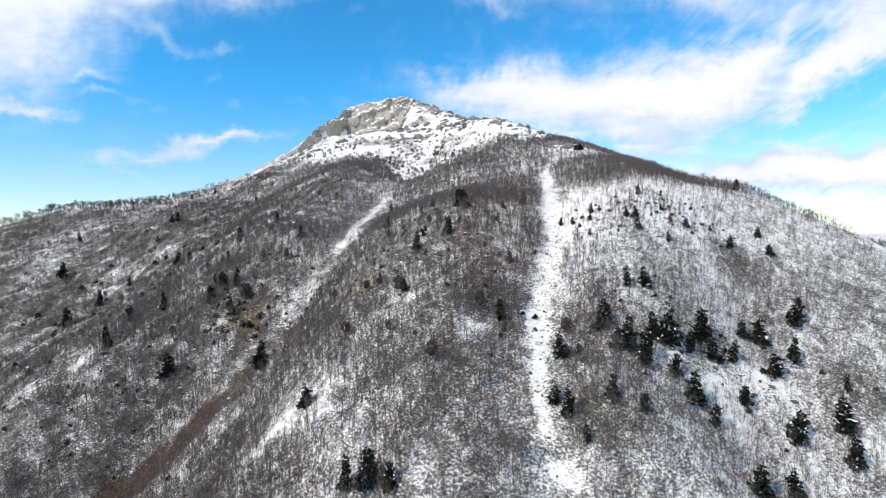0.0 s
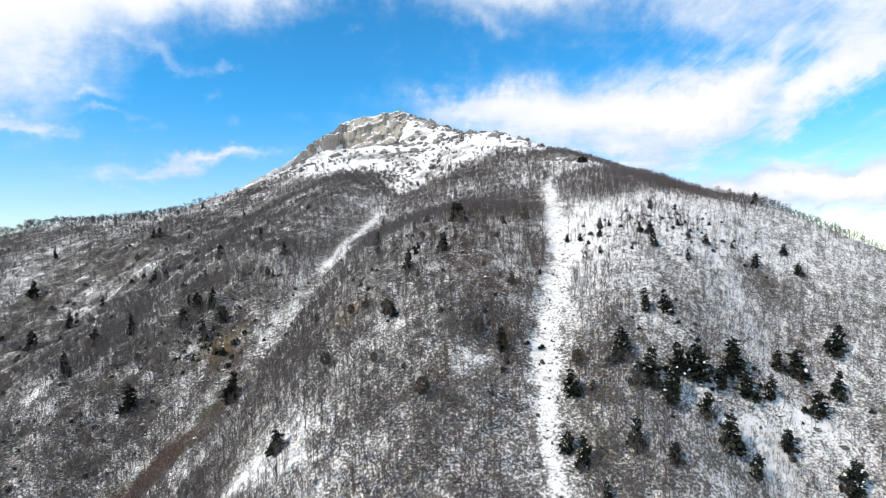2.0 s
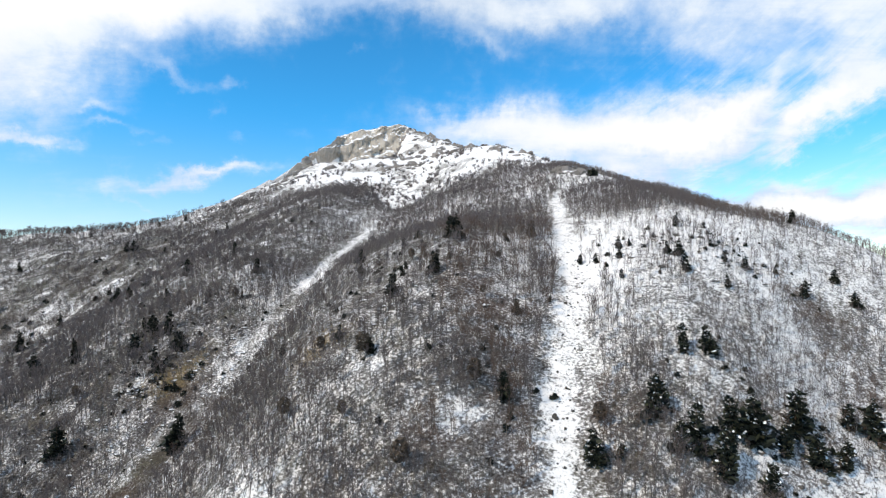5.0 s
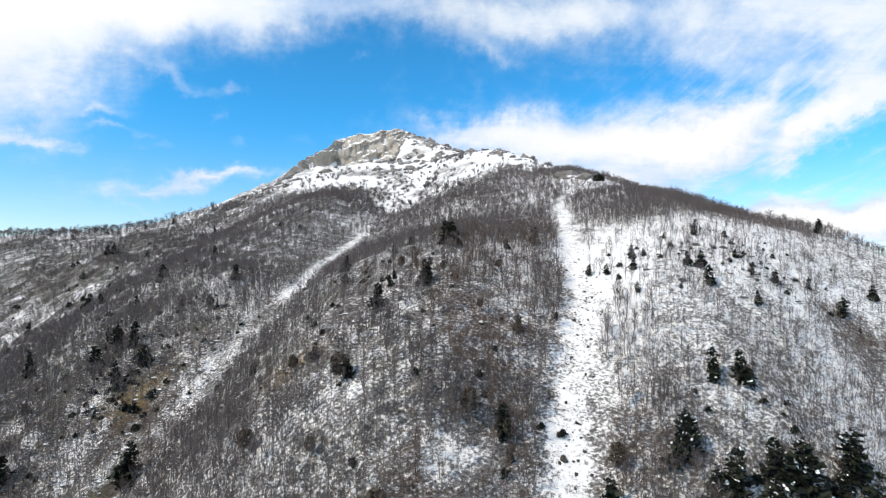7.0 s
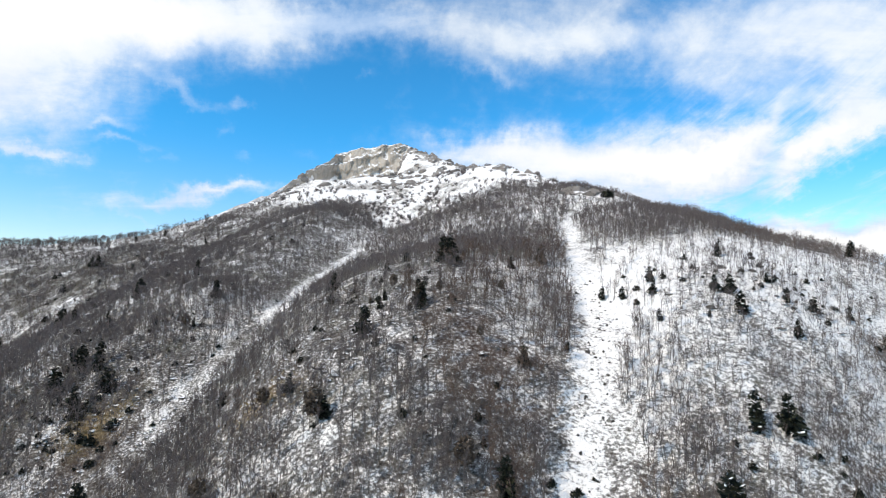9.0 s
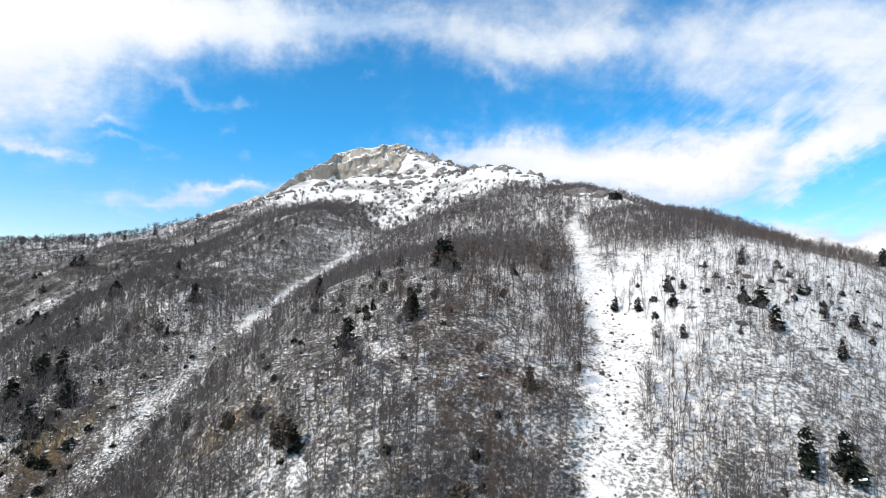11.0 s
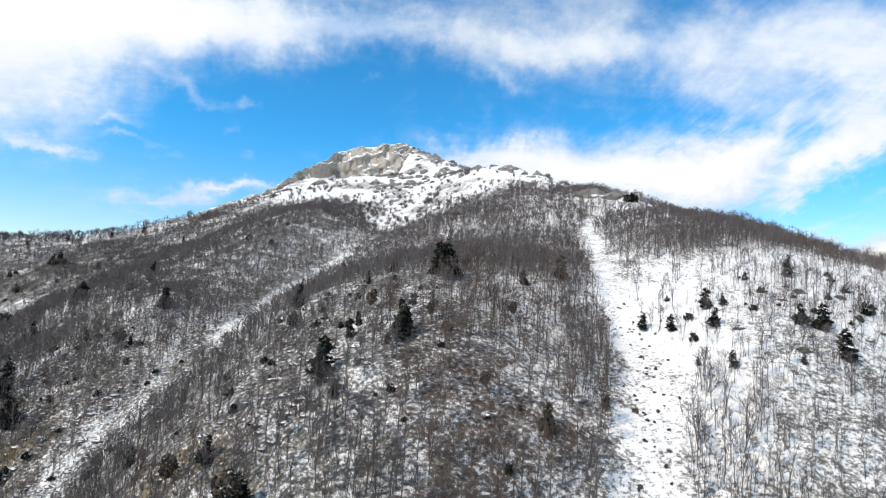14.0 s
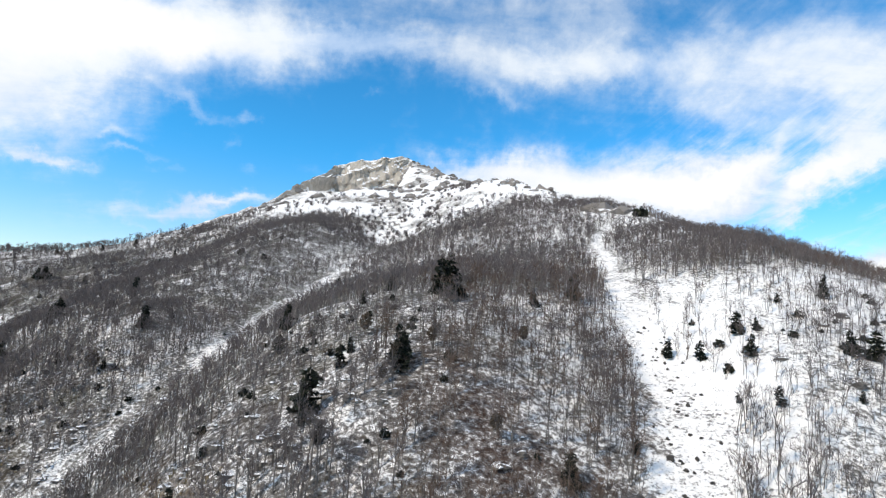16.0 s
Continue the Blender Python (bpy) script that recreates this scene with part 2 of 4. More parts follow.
def height(x, y):
    """The ground's height, for arrays."""
    x, y = np.asarray(x, float), np.asarray(y, float)
    q = np.c_[x.ravel(), y.ravel()]
    z = np.concatenate([np.c_[spread(p, RIDGE[:, :2]), np.ones(len(p)), p / 500] @ WEIGHTS for p in np.array_split(q, len(q) // 8000 + 1)])
    z = z.reshape(x.shape)
    # towards the horizon the land settles into low hills
    far = smooth(np.hypot(x, y - 450), 750, 1500)
    z = z * (1 - far) + far * (-70 + 90 * (fbm(x, y, 900, 3, 5) - 0.4))
    gd, _ = line_distance(x, y, CRESTS["right_gully"])
    rough = 1 - 0.7 * np.exp(-((gd / 9) ** 2))
    z = z + (fbm(x, y, 34, 3, 11) - 0.5) * 4.0 * rough * smooth(y, 60, 130) + (fbm(x, y, 7, 3, 21) - 0.5) * 1.3 * rough
    rugged = smooth(-x, 66, 110) * (1 - smooth(y, 470, 560)) * smooth(y, 150, 190)
    z = z + rugged * (np.abs(fbm(x, y, 26, 3, 33) - 0.5) * -2 + 0.35) * 7
    high = smooth(y, 480, 640)
    z = z + high * (np.abs(fbm(x, y, 60, 4, 31) - 0.5) * 2 - 0.3) * 7
    # the summit's rock wall: the ground breaks off in front of the crest
    ahead = np.interp(x, CLIFF_X, CLIFF_Y) + 10 * (fbm(x, y, 30, 3, 81) - 0.5) - y
    along = smooth(x, -250, -222) * (1 - smooth(x, -85, -50))
    return z - 54 * along * smooth(ahead, 2, 22) * (1 - smooth(ahead, 45, 230))


def axis(*spans):
    """Grid lines: (end, spacing) span after span from the first value; spacings grow smoothly outside."""
    out = [spans[0]]
    for end, gap in spans[1:]:
        n = max(1, int(round((end - out[-1]) / gap)))
        out += [out[-1] + (end - out[-1]) * (k + 1) / n for k in range(n)]
    return np.array(out)


def link_mesh(name, verts, faces, material, parent=None, smooth_faces=True):
    me = bpy.data.meshes.new(name)
    me.from_pydata(verts, [], faces)
    me.materials.append(material)
    if smooth_faces:
        me.polygons.foreach_set("use_smooth", np.ones(len(me.polygons), bool))
    me.update()
    ob = new(name, me)
    if parent:
        ob.parent = parent
    return ob


def grid_faces(rows, cols):
    i = np.arange(rows - 1)[:, None] * cols + np.arange(cols - 1)[None]
    i = i.ravel()
    return np.c_[i, i + 1, i + cols + 1, i + cols]


def bump(x, y, cx, cy, rx, ry):
    return np.exp(-(((x - cx) / rx) ** 2) - ((y - cy) / ry) ** 2)


def snow_cover(x, y):
    """How much snow lies on the ground: 0 bare, 1 deep."""
    gd, ga = line_distance(x, y, CRESTS["right_gully"])
    ld, la = line_distance(x, y, CRESTS["left_gully"])
    wide = 2.0 + 5.2 * ga + 9.0 * (fbm(x, y, 9, 3, 43) - 0.5)
    gx = np.interp(y, [p[1] for p in CRESTS["right_gully"]][::-1], [p[0] for p in CRESTS["right_gully"]][::-1])
    wide = wide * (0.45 + 0.55 * smooth(y, 165, 205))
    cover = 0.465 + 0.42 * (fbm(x, y, 7, 2, 55) - 0.5) * smooth(-x, 60, 100) - 0.03 * smooth(-x, 75, 110) * (1 - smooth(y, 520, 580)) + 0.01 * smooth(y, 320, 380) * (1 - smooth(y, 500, 560))
    cover = cover + 0.10 * smooth(x, 46, 60) + 0.08 * smooth(x, 55, 70) * smooth(y, 222, 245) * (1 - smooth(y, 284, 304))
    cover = cover - 0.05 * bump(x, y, 18, 228, 18, 30) - 0.05 * bump(x, y, -8, 246, 28, 16) + 0.06 * bump(x, y, -8, 206, 24, 14) + 0.05 * bump(x, y, 36, 236, 16, 40) - 0.09 * bump(x, y, -82, 380, 34, 60) - 0.13 * bump(x, y, -78, 238, 24, 20) - 0.06 * bump(x, y, -30, 215, 24, 16) - 0.05 * bump(x, y, -120, 250, 60, 50) - 0.60 * (1 - smooth(ld + 9 * (fbm(x, y, 7, 3, 53) - 0.5), 2, 7)) * smooth(la, 0.74, 0.80)
    cover = cover - 0.26 * bump(x, y, 139, 236, 14, 10) - 0.16 * bump(x, y, 137, 213, 14, 12) - 0.08 * bump(x, y, 105, 189, 35, 8)
    cover = cover + 0.24 * bump(x, y, -69, 184, 9, 5) + 0.24 * bump(x, y, -52, 178, 8, 6) + 0.30 * bump(x, y, -116, 204, 9, 7) + 0.36 * bump(x, y, 103, 176, 8, 5) + 0.36 * bump(x, y, 124, 185, 10, 4) + 0.34 * bump(x, y, 99, 167, 4, 7) + 0.28 * bump(x, y, 149, 165, 7, 8) + 0.28 * bump(x, y, 36, 143, 16, 5) + 0.22 * bump(x, y, 10, 186, 6, 4) - 0.12 * bump(x, y, 0, 135, 60, 22)
    cover = cover + 0.04 * bump(x, y, -80, 266, 9, 16) + 0.25 * bump(x, y, 70, 265, 8, 26) - 0.06 * bump(x, y, 10, 178, 24, 18)
    cover = cover + 0.17 * np.exp(-(((x - gx - 11) / 9) ** 2)) * smooth(y, 185, 215) * (1 - smooth(y, 255, 285))
    cover = cover + 0.02 * smooth(x, 58, 75) * smooth(y, 185, 205) * (1 - smooth(y, 235, 245)) 
    cover = cover - 0.10 * smooth(x, 112, 145) * (1 - smooth(y, 238, 262)) - 0.22 * bump(x, y, -104, 264, 9, 6)
    cover = cover + 0.14 * bump(x, y, -300, 337, 25, 25) + 0.14 * bump(x, y, -345, 412, 25, 30) + 0.15 * bump(x, y, -203, 421, 14, 10)
    edge = forest_edge(x)
    top = smooth(y + 60 * (fbm(x, y, 40, 3, 45) - 0.5), edge - 45, edge + 25) * smooth(x, -300, -215) * (1 - smooth(x, 190, 240))
    ribs = smooth(fbm(x + 0.4 * y, y * 0.8, 42, 4, 47), 0.52, 0.62)
    cover = np.maximum(cover, (0.72 - 0.42 * ribs) * top)
    cover = cover - 0.10 * bump(x, y, 108, 345, 36, 24) + 0.09 * bump(x, y, 108, 278, 32, 16) - 0.04 * smooth(-x, 70, 110) * (1 - smooth(y, 520, 580)) - 0.09 * smooth(-x, 200, 260) * (1 - smooth(y, 540, 600)) - 0.03 * smooth(x, 105, 140) * (1 - smooth(y, 255, 280))
    cover = np.maximum(cover, 0.71 * (1 - smooth(gd, wide * 0.7, wide * 1.35)) * smooth(y, 126, 165))
    cover = np.maximum(cover, (0.66 - 0.13 * smooth(la, 0.55, 0.66)) * (1 - smooth(ld * (1 - 0.55 * smooth(la, 0.56, 0.68)) + 7 * (fbm(x, y, 9, 3, 49) - 0.5), 2.0, 6.0)) * smooth(la, 0.10, 0.24) * (1 - smooth(la, 0.53, 0.66)))
    cover = cover + 0.42 * (fbm(x, y, 45, 4, 41) - 0.5)
    return np.clip(cover, 0, 1.1)


def forest_edge(x):
    """How far up the mountain (in y) the woods reach."""
    return np.interp(x, (-420, -226, -165, -78, -55, -36, -14, 67, 97, 130, 260), (640, 640, 615, 600, 540, 492, 525, 515, 470, 520, 560))


def brown_cover(x, y):
    """Where dead bracken and beech leaves colour the ground."""
    b = (0.35 - 0.2 * smooth(-x, 60, 110)) * smooth(fbm(x, y, 50, 3, 51), 0.52, 0.70)
    for cx, cy, rx, ry, much in ((19, 226, 15, 27, 1.0), (22, 282, 24, 36, 0.5), (-8, 243, 24, 14, 0.4), (-36, 226, 9, 5, 0.9), (-100, 255, 16, 10, 0.6), (139, 236, 16, 10, 0.7), (112, 188, 28, 10, 0.75), (132, 203, 14, 9, 0.6), (137, 211, 14, 11, 0.9), (137, 177, 14, 8, 0.7), (11, 157, 11, 10, 0.9), (3, 180, 9, 5, 0.9), (24, 182, 8, 20, 0.7)):
        b = np.maximum(b, much * bump(x, y, cx, cy, rx, ry))
    ld, la = line_distance(x, y, CRESTS["left_gully"])
    b = np.maximum(b, (1 - smooth(ld + 9 * (fbm(x, y, 7, 3, 53) - 0.5), 2, 6)) * smooth(la, 0.76, 0.82))
    return b

# ---------------------------------------------------------------- materials
def surface(name, rough=0.85, spec=0.3):
    m = bpy.data.materials.new(name)
    m.use_nodes = True
    g = Graph(m.node_tree)
    b = g.node("ShaderNodeBsdfPrincipled")
    b.inputs["Roughness"].default_value = rough
    b.inputs["Specular IOR Level"].default_value = spec
    g.links.new(b.outputs[0], g.node("ShaderNodeOutputMaterial").inputs[0])
    return m, g, b


def relief(g, b, fac, strength, distance):
    n = g.node("ShaderNodeBump")
    n.inputs["Strength"].default_value, n.inputs["Distance"].default_value = strength, distance
    g.put(n.inputs["Height"], fac)
    g.links.new(n.outputs[0], b.inputs["Normal"])


def attribute(g, name):
    n = g.node("ShaderNodeAttribute")
    n.attribute_name = name
    return n.outputs["Fac"]


def ground_material():
    m, g, b = surface("snowy_ground", 0.8, 0.2)
    at = g.node("ShaderNodeTexCoord").outputs["Object"]
    flat = g.node("ShaderNodeMapping")
    g.put(flat.inputs["Vector"], at)
    flat.inputs["Scale"].default_value = (0.85, 0.85, 1.5)
    patches = g.noise(at, 0.16, 5, 0.62, 0.6)
    tufts = g.noise(flat.outputs[0], 1.25, 5, 0.62, 0.35)
    crumbs = g.noise(at, 4.0, 4, 0.68, 0.2)
    snow, brown, stony = attribute(g, "snow"), attribute(g, "brown"), attribute(g, "stony")
    lie = g.math("ADD", g.math("MULTIPLY", g.math("SUBTRACT", patches, 0.5), 0.8), g.math("MULTIPLY", g.math("SUBTRACT", tufts, 0.5), 1.45))
    lie = g.math("ADD", lie, g.math("MULTIPLY", g.math("SUBTRACT", crumbs, 0.5), 0.7))
    depth = g.math("ADD", g.math("SUBTRACT", snow, 0.5), lie)
    # thin dusting round the closed cover
    white = g.math("ADD", g.math("MULTIPLY", g.step(depth, -0.38, 0.32), 0.52), g.math("MULTIPLY", g.step(depth, -0.04, 0.11), 0.48))
    litter = g.ramp(g.noise(at, 1.4, 5, 0.65), (0.3, (0.014, 0.012, 0.010)), (0.5, (0.040, 0.034, 0.028)), (0.7, (0.11, 0.095, 0.076)))
    moss = g.ramp(g.noise(at, 0.9, 4, 0.6), (0.35, (0.018, 0.017, 0.012)), (0.65, (0.085, 0.078, 0.052)))
    litter = g.mix(g.step(g.noise(at, 0.05, 3, 0.5), 0.45, 0.62), litter, moss)
    leaves = g.ramp(g.noise(at, 1.9, 5, 0.65), (0.32, (0.020, 0.012, 0.009)), (0.52, (0.055, 0.034, 0.026)), (0.72, (0.130, 0.087, 0.066)))
    soil = g.mix(brown, litter, leaves)
    scree = g.ramp(g.noise(at, 0.35, 6, 0.7), (0.35, (0.10, 0.095, 0.085)), (0.65, (0.36, 0.33, 0.29)))
    soil = g.mix(stony, soil, scree)
    hay = g.ramp(g.noise(at, 1.1, 6, 0.7), (0.32, (0.06, 0.042, 0.018)), (0.52, (0.25, 0.178, 0.085)), (0.7, (0.48, 0.37, 0.20)))
    soil = g.mix(attribute(g, "straw"), soil, hay)
    drift = g.ramp(g.noise(at, 0.5, 4, 0.6), (0.3, (0.82, 0.805, 0.785)), (0.6, (0.90, 0.88, 0.85)))
    g.put(b.inputs["Base Color"], g.mix(white, soil, drift))
    g.put(b.inputs["Roughness"], g.math("SUBTRACT", 0.9, g.math("MULTIPLY", white, 0.35)))
    relief(g, b, g.math("ADD", g.math("MULTIPLY", tufts, 0.8), g.math("MULTIPLY", crumbs, 0.3)), 0.8, 0.5)
    return m


def rock_material(name, dark, light, snow=True, lies=0.52):
    m, g, b = surface(name, 0.9, 0.25)
    at = g.node("ShaderNodeTexCoord").outputs["Object"]
    big, small = g.noise(at, 0.05, 6, 0.65, 0.5), g.noise(at, 0.6, 6, 0.65)
    stretch = g.node("ShaderNodeMapping")
    g.put(stretch.inputs["Vector"], at)
    stretch.inputs["Scale"].default_value = (0.25, 0.25, 0.05)
    streak = g.noise(stretch.outputs[0], 1.0, 5, 0.6, 0.6)
    mix = g.math("ADD", g.math("MULTIPLY", big, 0.5), g.math("ADD", g.math("MULTIPLY", small, 0.25), g.math("MULTIPLY", streak, 0.25)))
    stone = g.ramp(mix, (0.36, dark), (0.5, tuple((a + c) / 2 for a, c in zip(dark, light))), (0.62, light))
    if snow:
        up = g.node("ShaderNodeSeparateXYZ")
        g.put(up.inputs[0], g.node("ShaderNodeNewGeometry").outputs["Normal"])
        lie = g.step(g.math("ADD", up.outputs[2], g.math("MULTIPLY", g.math("SUBTRACT", small, 0.5), 0.9)), lies, lies + 0.16)
        stone = g.mix(lie, stone, (0.86, 0.87, 0.89))
    g.put(b.inputs["Base Color"], stone)
    relief(g, b, g.math("ADD", small, streak), 0.9, 0.6)
    return m


def wood_material(name, dark, light, scale=3.0):
    """Bark and twigs, each tree a little different."""
    m, g, b = surface(name, 0.9, 0.15)
    at = g.node("ShaderNodeTexCoord").outputs["Object"]
    grain = g.noise(at, scale, 4, 0.6)
    own = g.node("ShaderNodeNewGeometry").outputs["Random Per Island"]
    each = g.node("ShaderNodeObjectInfo").outputs["Random"]
    shift = g.math("ADD", g.math("MULTIPLY", grain, 0.55), g.math("ADD", g.math("MULTIPLY", own, 0.3), g.math("MULTIPLY", each, 0.15)))
    g.put(b.inputs["Base Color"], g.ramp(shift, (0.25, dark), (0.75, light)))
    relief(g, b, grain, 0.5, 0.02)
    return m


def needle_material():
    m, g, b = surface("needles", 0.75, 0.2)
    at = g.node("ShaderNodeTexCoord").outputs["Object"]
    own = g.node("ShaderNodeNewGeometry").outputs["Random Per Island"]
    green = g.ramp(g.math("ADD", g.math("MULTIPLY", own, 0.6), g.math("MULTIPLY", g.noise(at, 1.2, 4, 0.6), 0.4)),
                   (0.2, (0.006, 0.009, 0.008)), (0.55, (0.015, 0.020, 0.014)), (0.85, (0.040, 0.042, 0.022)))
    g.put(b.inputs["Base Color"], green)
    return m


GROUND = ground_material()
CLIFF = rock_material("pale_cliff_rock", (0.24, 0.212, 0.178), (0.50, 0.452, 0.385), True, 0.60)
CRAG = rock_material("weathered_crag", (0.11, 0.098, 0.088), (0.33, 0.30, 0.27), True, 0.80)
STONE = rock_material("grey_stone", (0.05, 0.046, 0.042), (0.20, 0.185, 0.165), True, 0.78)
OAK_LEAVES = wood_material("withered_oak_leaves", (0.045, 0.036, 0.028), (0.16, 0.125, 0.095), 1.5)
BARK = wood_material("grey_bark", (0.048, 0.042, 0.038), (0.22, 0.20, 0.182))
TWIGS = wood_material("bare_twigs", (0.050, 0.042, 0.041), (0.205, 0.176, 0.169), 1.5)
BROWN_TWIGS = wood_material("brown_leafy_twigs", (0.055, 0.039, 0.032), (0.200, 0.146, 0.116), 1.5)
BRACKEN = wood_material("dead_bracken", (0.028, 0.016, 0.012), (0.125, 0.074, 0.054), 1.5)
PINE_BARK = wood_material("dark_bark", (0.03, 0.024, 0.018), (0.11, 0.08, 0.06))
NEEDLES = needle_material()
STRAW = wood_material("dry_grass", (0.18, 0.135, 0.065), (0.46, 0.36, 0.20), 1.0)
SNOW_CAP = surface("fresh_snow", 0.6, 0.2)[0]
SNOW_CAP.node_tree.nodes["Principled BSDF"].inputs["Base Color"].default_value = (0.87, 0.88, 0.9, 1)

# ---------------------------------------------------------------- the ground, one sheet to the horizon
GX = axis(-4200, (-1400, 280), (-700, 70), (-420, 14), (-260, 6), (-120, 3), (170, 2.4), (260, 5), (420, 14), (900, 60), (1600, 140), (4200, 290))
GY = axis(-3200, (-800, 300), (-100, 70), (120, 12), (150, 3), (320, 2.4), (500, 4), (760, 6), (870, 6), (1010, 4), (1080, 7), (1400, 20), (2200, 120), (4600, 300))


def build_ground():
    x, y = np.meshgrid(GX, GY)
    z = height(x, y)
    ob = link_mesh("ground", np.c_[x.ravel(), y.ravel(), z.ravel()].tolist(), grid_faces(len(GY), len(GX)).tolist(), GROUND)
    for name, values in (("snow", snow_cover(x, y)), ("brown", brown_cover(x, y)), ("straw", bump(x, y, -109, 267, 9.5, 6.5) + 0.7 * bump(x, y, -36, 225, 8, 4.5)), ("stony", smooth(y, forest_edge(x) - 20, forest_edge(x) + 60))):
        layer = ob.data.attributes.new(name, "FLOAT", "POINT")
        layer.data.foreach_set("value", values.ravel().astype(np.float32))
    return tagged(ob, "steep mountain ground with patchy snow over dark leaf litter", "ground", kind="structure")


ground = build_ground()


# ---------------------------------------------------------------- tree shapes
def tube(a, b, ra, rb, sides):
    """A tapered stick: vertices and triangles."""
    a, b = np.array(a, float), np.array(b, float)
    d = (b - a) / (np.linalg.norm(b - a) + 1e-9)
    u = np.cross(d, (0.3, 0.9, 0.2))
    u /= np.linalg.norm(u)
    v = np.cross(d, u)
    ang = np.arange(sides) * 2 * np.pi / sides
    ring = np.cos(ang)[:, None] * u + np.sin(ang)[:, None] * v
    verts = np.r_[a + ring * ra, b + ring * rb]
    i = np.arange(sides)
    j = (i + 1) % sides
    return verts, np.r_[np.c_[i, j, j + sides], np.c_[i, j + sides, i + sides]]


def joined(pieces):
    verts, faces, n = [], [], 0
    for v, f in pieces:
        verts.append(v), faces.append(f + n)
        n += len(v)
    return np.concatenate(verts), np.concatenate(faces)


def twig(rng, a, way, length, width, kinked=True):
    """A thin blade, with a kink where it is seen from near."""
    way = way / np.linalg.norm(way)
    side = np.cross(way, rng.normal(size=3))
    side = side / np.linalg.norm(side) * width / 2
    tip = a + way * length + np.array((0, 0, 0.12 * length)) + rng.normal(size=3) * length * 0.08
    if not kinked:
        return np.array([a - side, a + side, tip]), np.array([[0, 1, 2]])
    mid = a + way * length * 0.5 + rng.normal(size=3) * length * 0.07
    return np.array([a - side, mid + side, tip, mid - side]), np.array([[0, 1, 2], [0, 2, 3]])


def bare_tree_shape(rng, tall, stems, limbs, twigs, width, sides=4, near=True, girth=0.0125, spread_=0.26):
    """Trunk and domed crown of a leafless broadleaf tree, foot at the origin."""
    trunk, crown = [], []
    cuts = (0.25, 0.5, 0.82) if near else (0.45, 0.78)
    for s in range(stems):
        lean = rng.normal(size=2) * (0.05 if stems == 1 else 0.11)
        h = tall * rng.uniform(0.85, 1.0)
        foot = np.array((*rng.normal(size=2) * 0.25 * (stems > 1), -0.7))
        path = [foot]
        for k, f in enumerate(cuts):
            path.append(np.array((*(foot[:2] + lean * h * f + rng.normal(size=2) * 0.14 * k), h * f)))
        r = girth * tall * rng.uniform(0.75, 1.2) / (1 + 0.25 * (stems - 1))
        radii = np.interp((0, *cuts), (0, 0.5, 0.85), (r, r * 0.62, r * 0.12))
        trunk += [tube(path[k], path[k + 1], radii[k], radii[k + 1], sides) for k in range(len(cuts))]
        for _ in range(max(3, limbs // stems)):
            f = rng.uniform(0.26, cuts[-1])
            k = next(i for i, c in enumerate(cuts) if f <= c)
            lo, hi = (0.0, *cuts)[k], cuts[k]
            a = path[k] + (path[k + 1] - path[k]) * (f - lo) / (hi - lo)
            turn, up = rng.uniform(0, 2 * np.pi), rng.uniform(-0.15, 1.0)
            side = np.sqrt(1 - up * up) * spread_ * h * rng.uniform(0.6, 1.1)
            b = np.array((*(lean * h * 0.75), 0.66 * h)) + (np.cos(turn) * side, np.sin(turn) * side, up * 0.3 * h)
            b[2] = max(b[2], a[2] + 0.35 * np.hypot(*(b - a)[:2]))
            way, reach = b - a, np.linalg.norm(b - a)
            way = way / reach
            crown.append(tube(a, b, r * 0.32, r * 0.09, 3) if near else twig(rng, a, way, reach, r * 0.95, False))
            for _ in range(twigs):
                spray = way * 0.7 + rng.normal(size=3) * 0.55 + (0, 0, 0.45)
                crown.append(twig(rng, a + (b - a) * rng.uniform(0.35, 1.0), spray, h * rng.uniform(0.08, 0.19), width, False))
    return joined(trunk), joined(crown)


def shrub_shape(rng, tall, stalks, width):
    """A low bush of bare stalks fanning out from its foot."""
    out = []
    for _ in range(stalks):
        turn, open_ = rng.uniform(0, 2 * np.pi), rng.uniform(0.1, 0.9)
        way = np.array((np.cos(turn) * open_, np.sin(turn) * open_, 1.0))
        a = np.array((*rng.normal(size=2) * 0.15 * tall, -0.1))
        out.append(twig(rng, a, way, tall * rng.uniform(0.6, 1.1), width, False))
        out.append(twig(rng, a + way * tall * 0.4, way + rng.normal(size=3) * 0.5, tall * 0.5, width * 0.8, False))
    return joined(out)


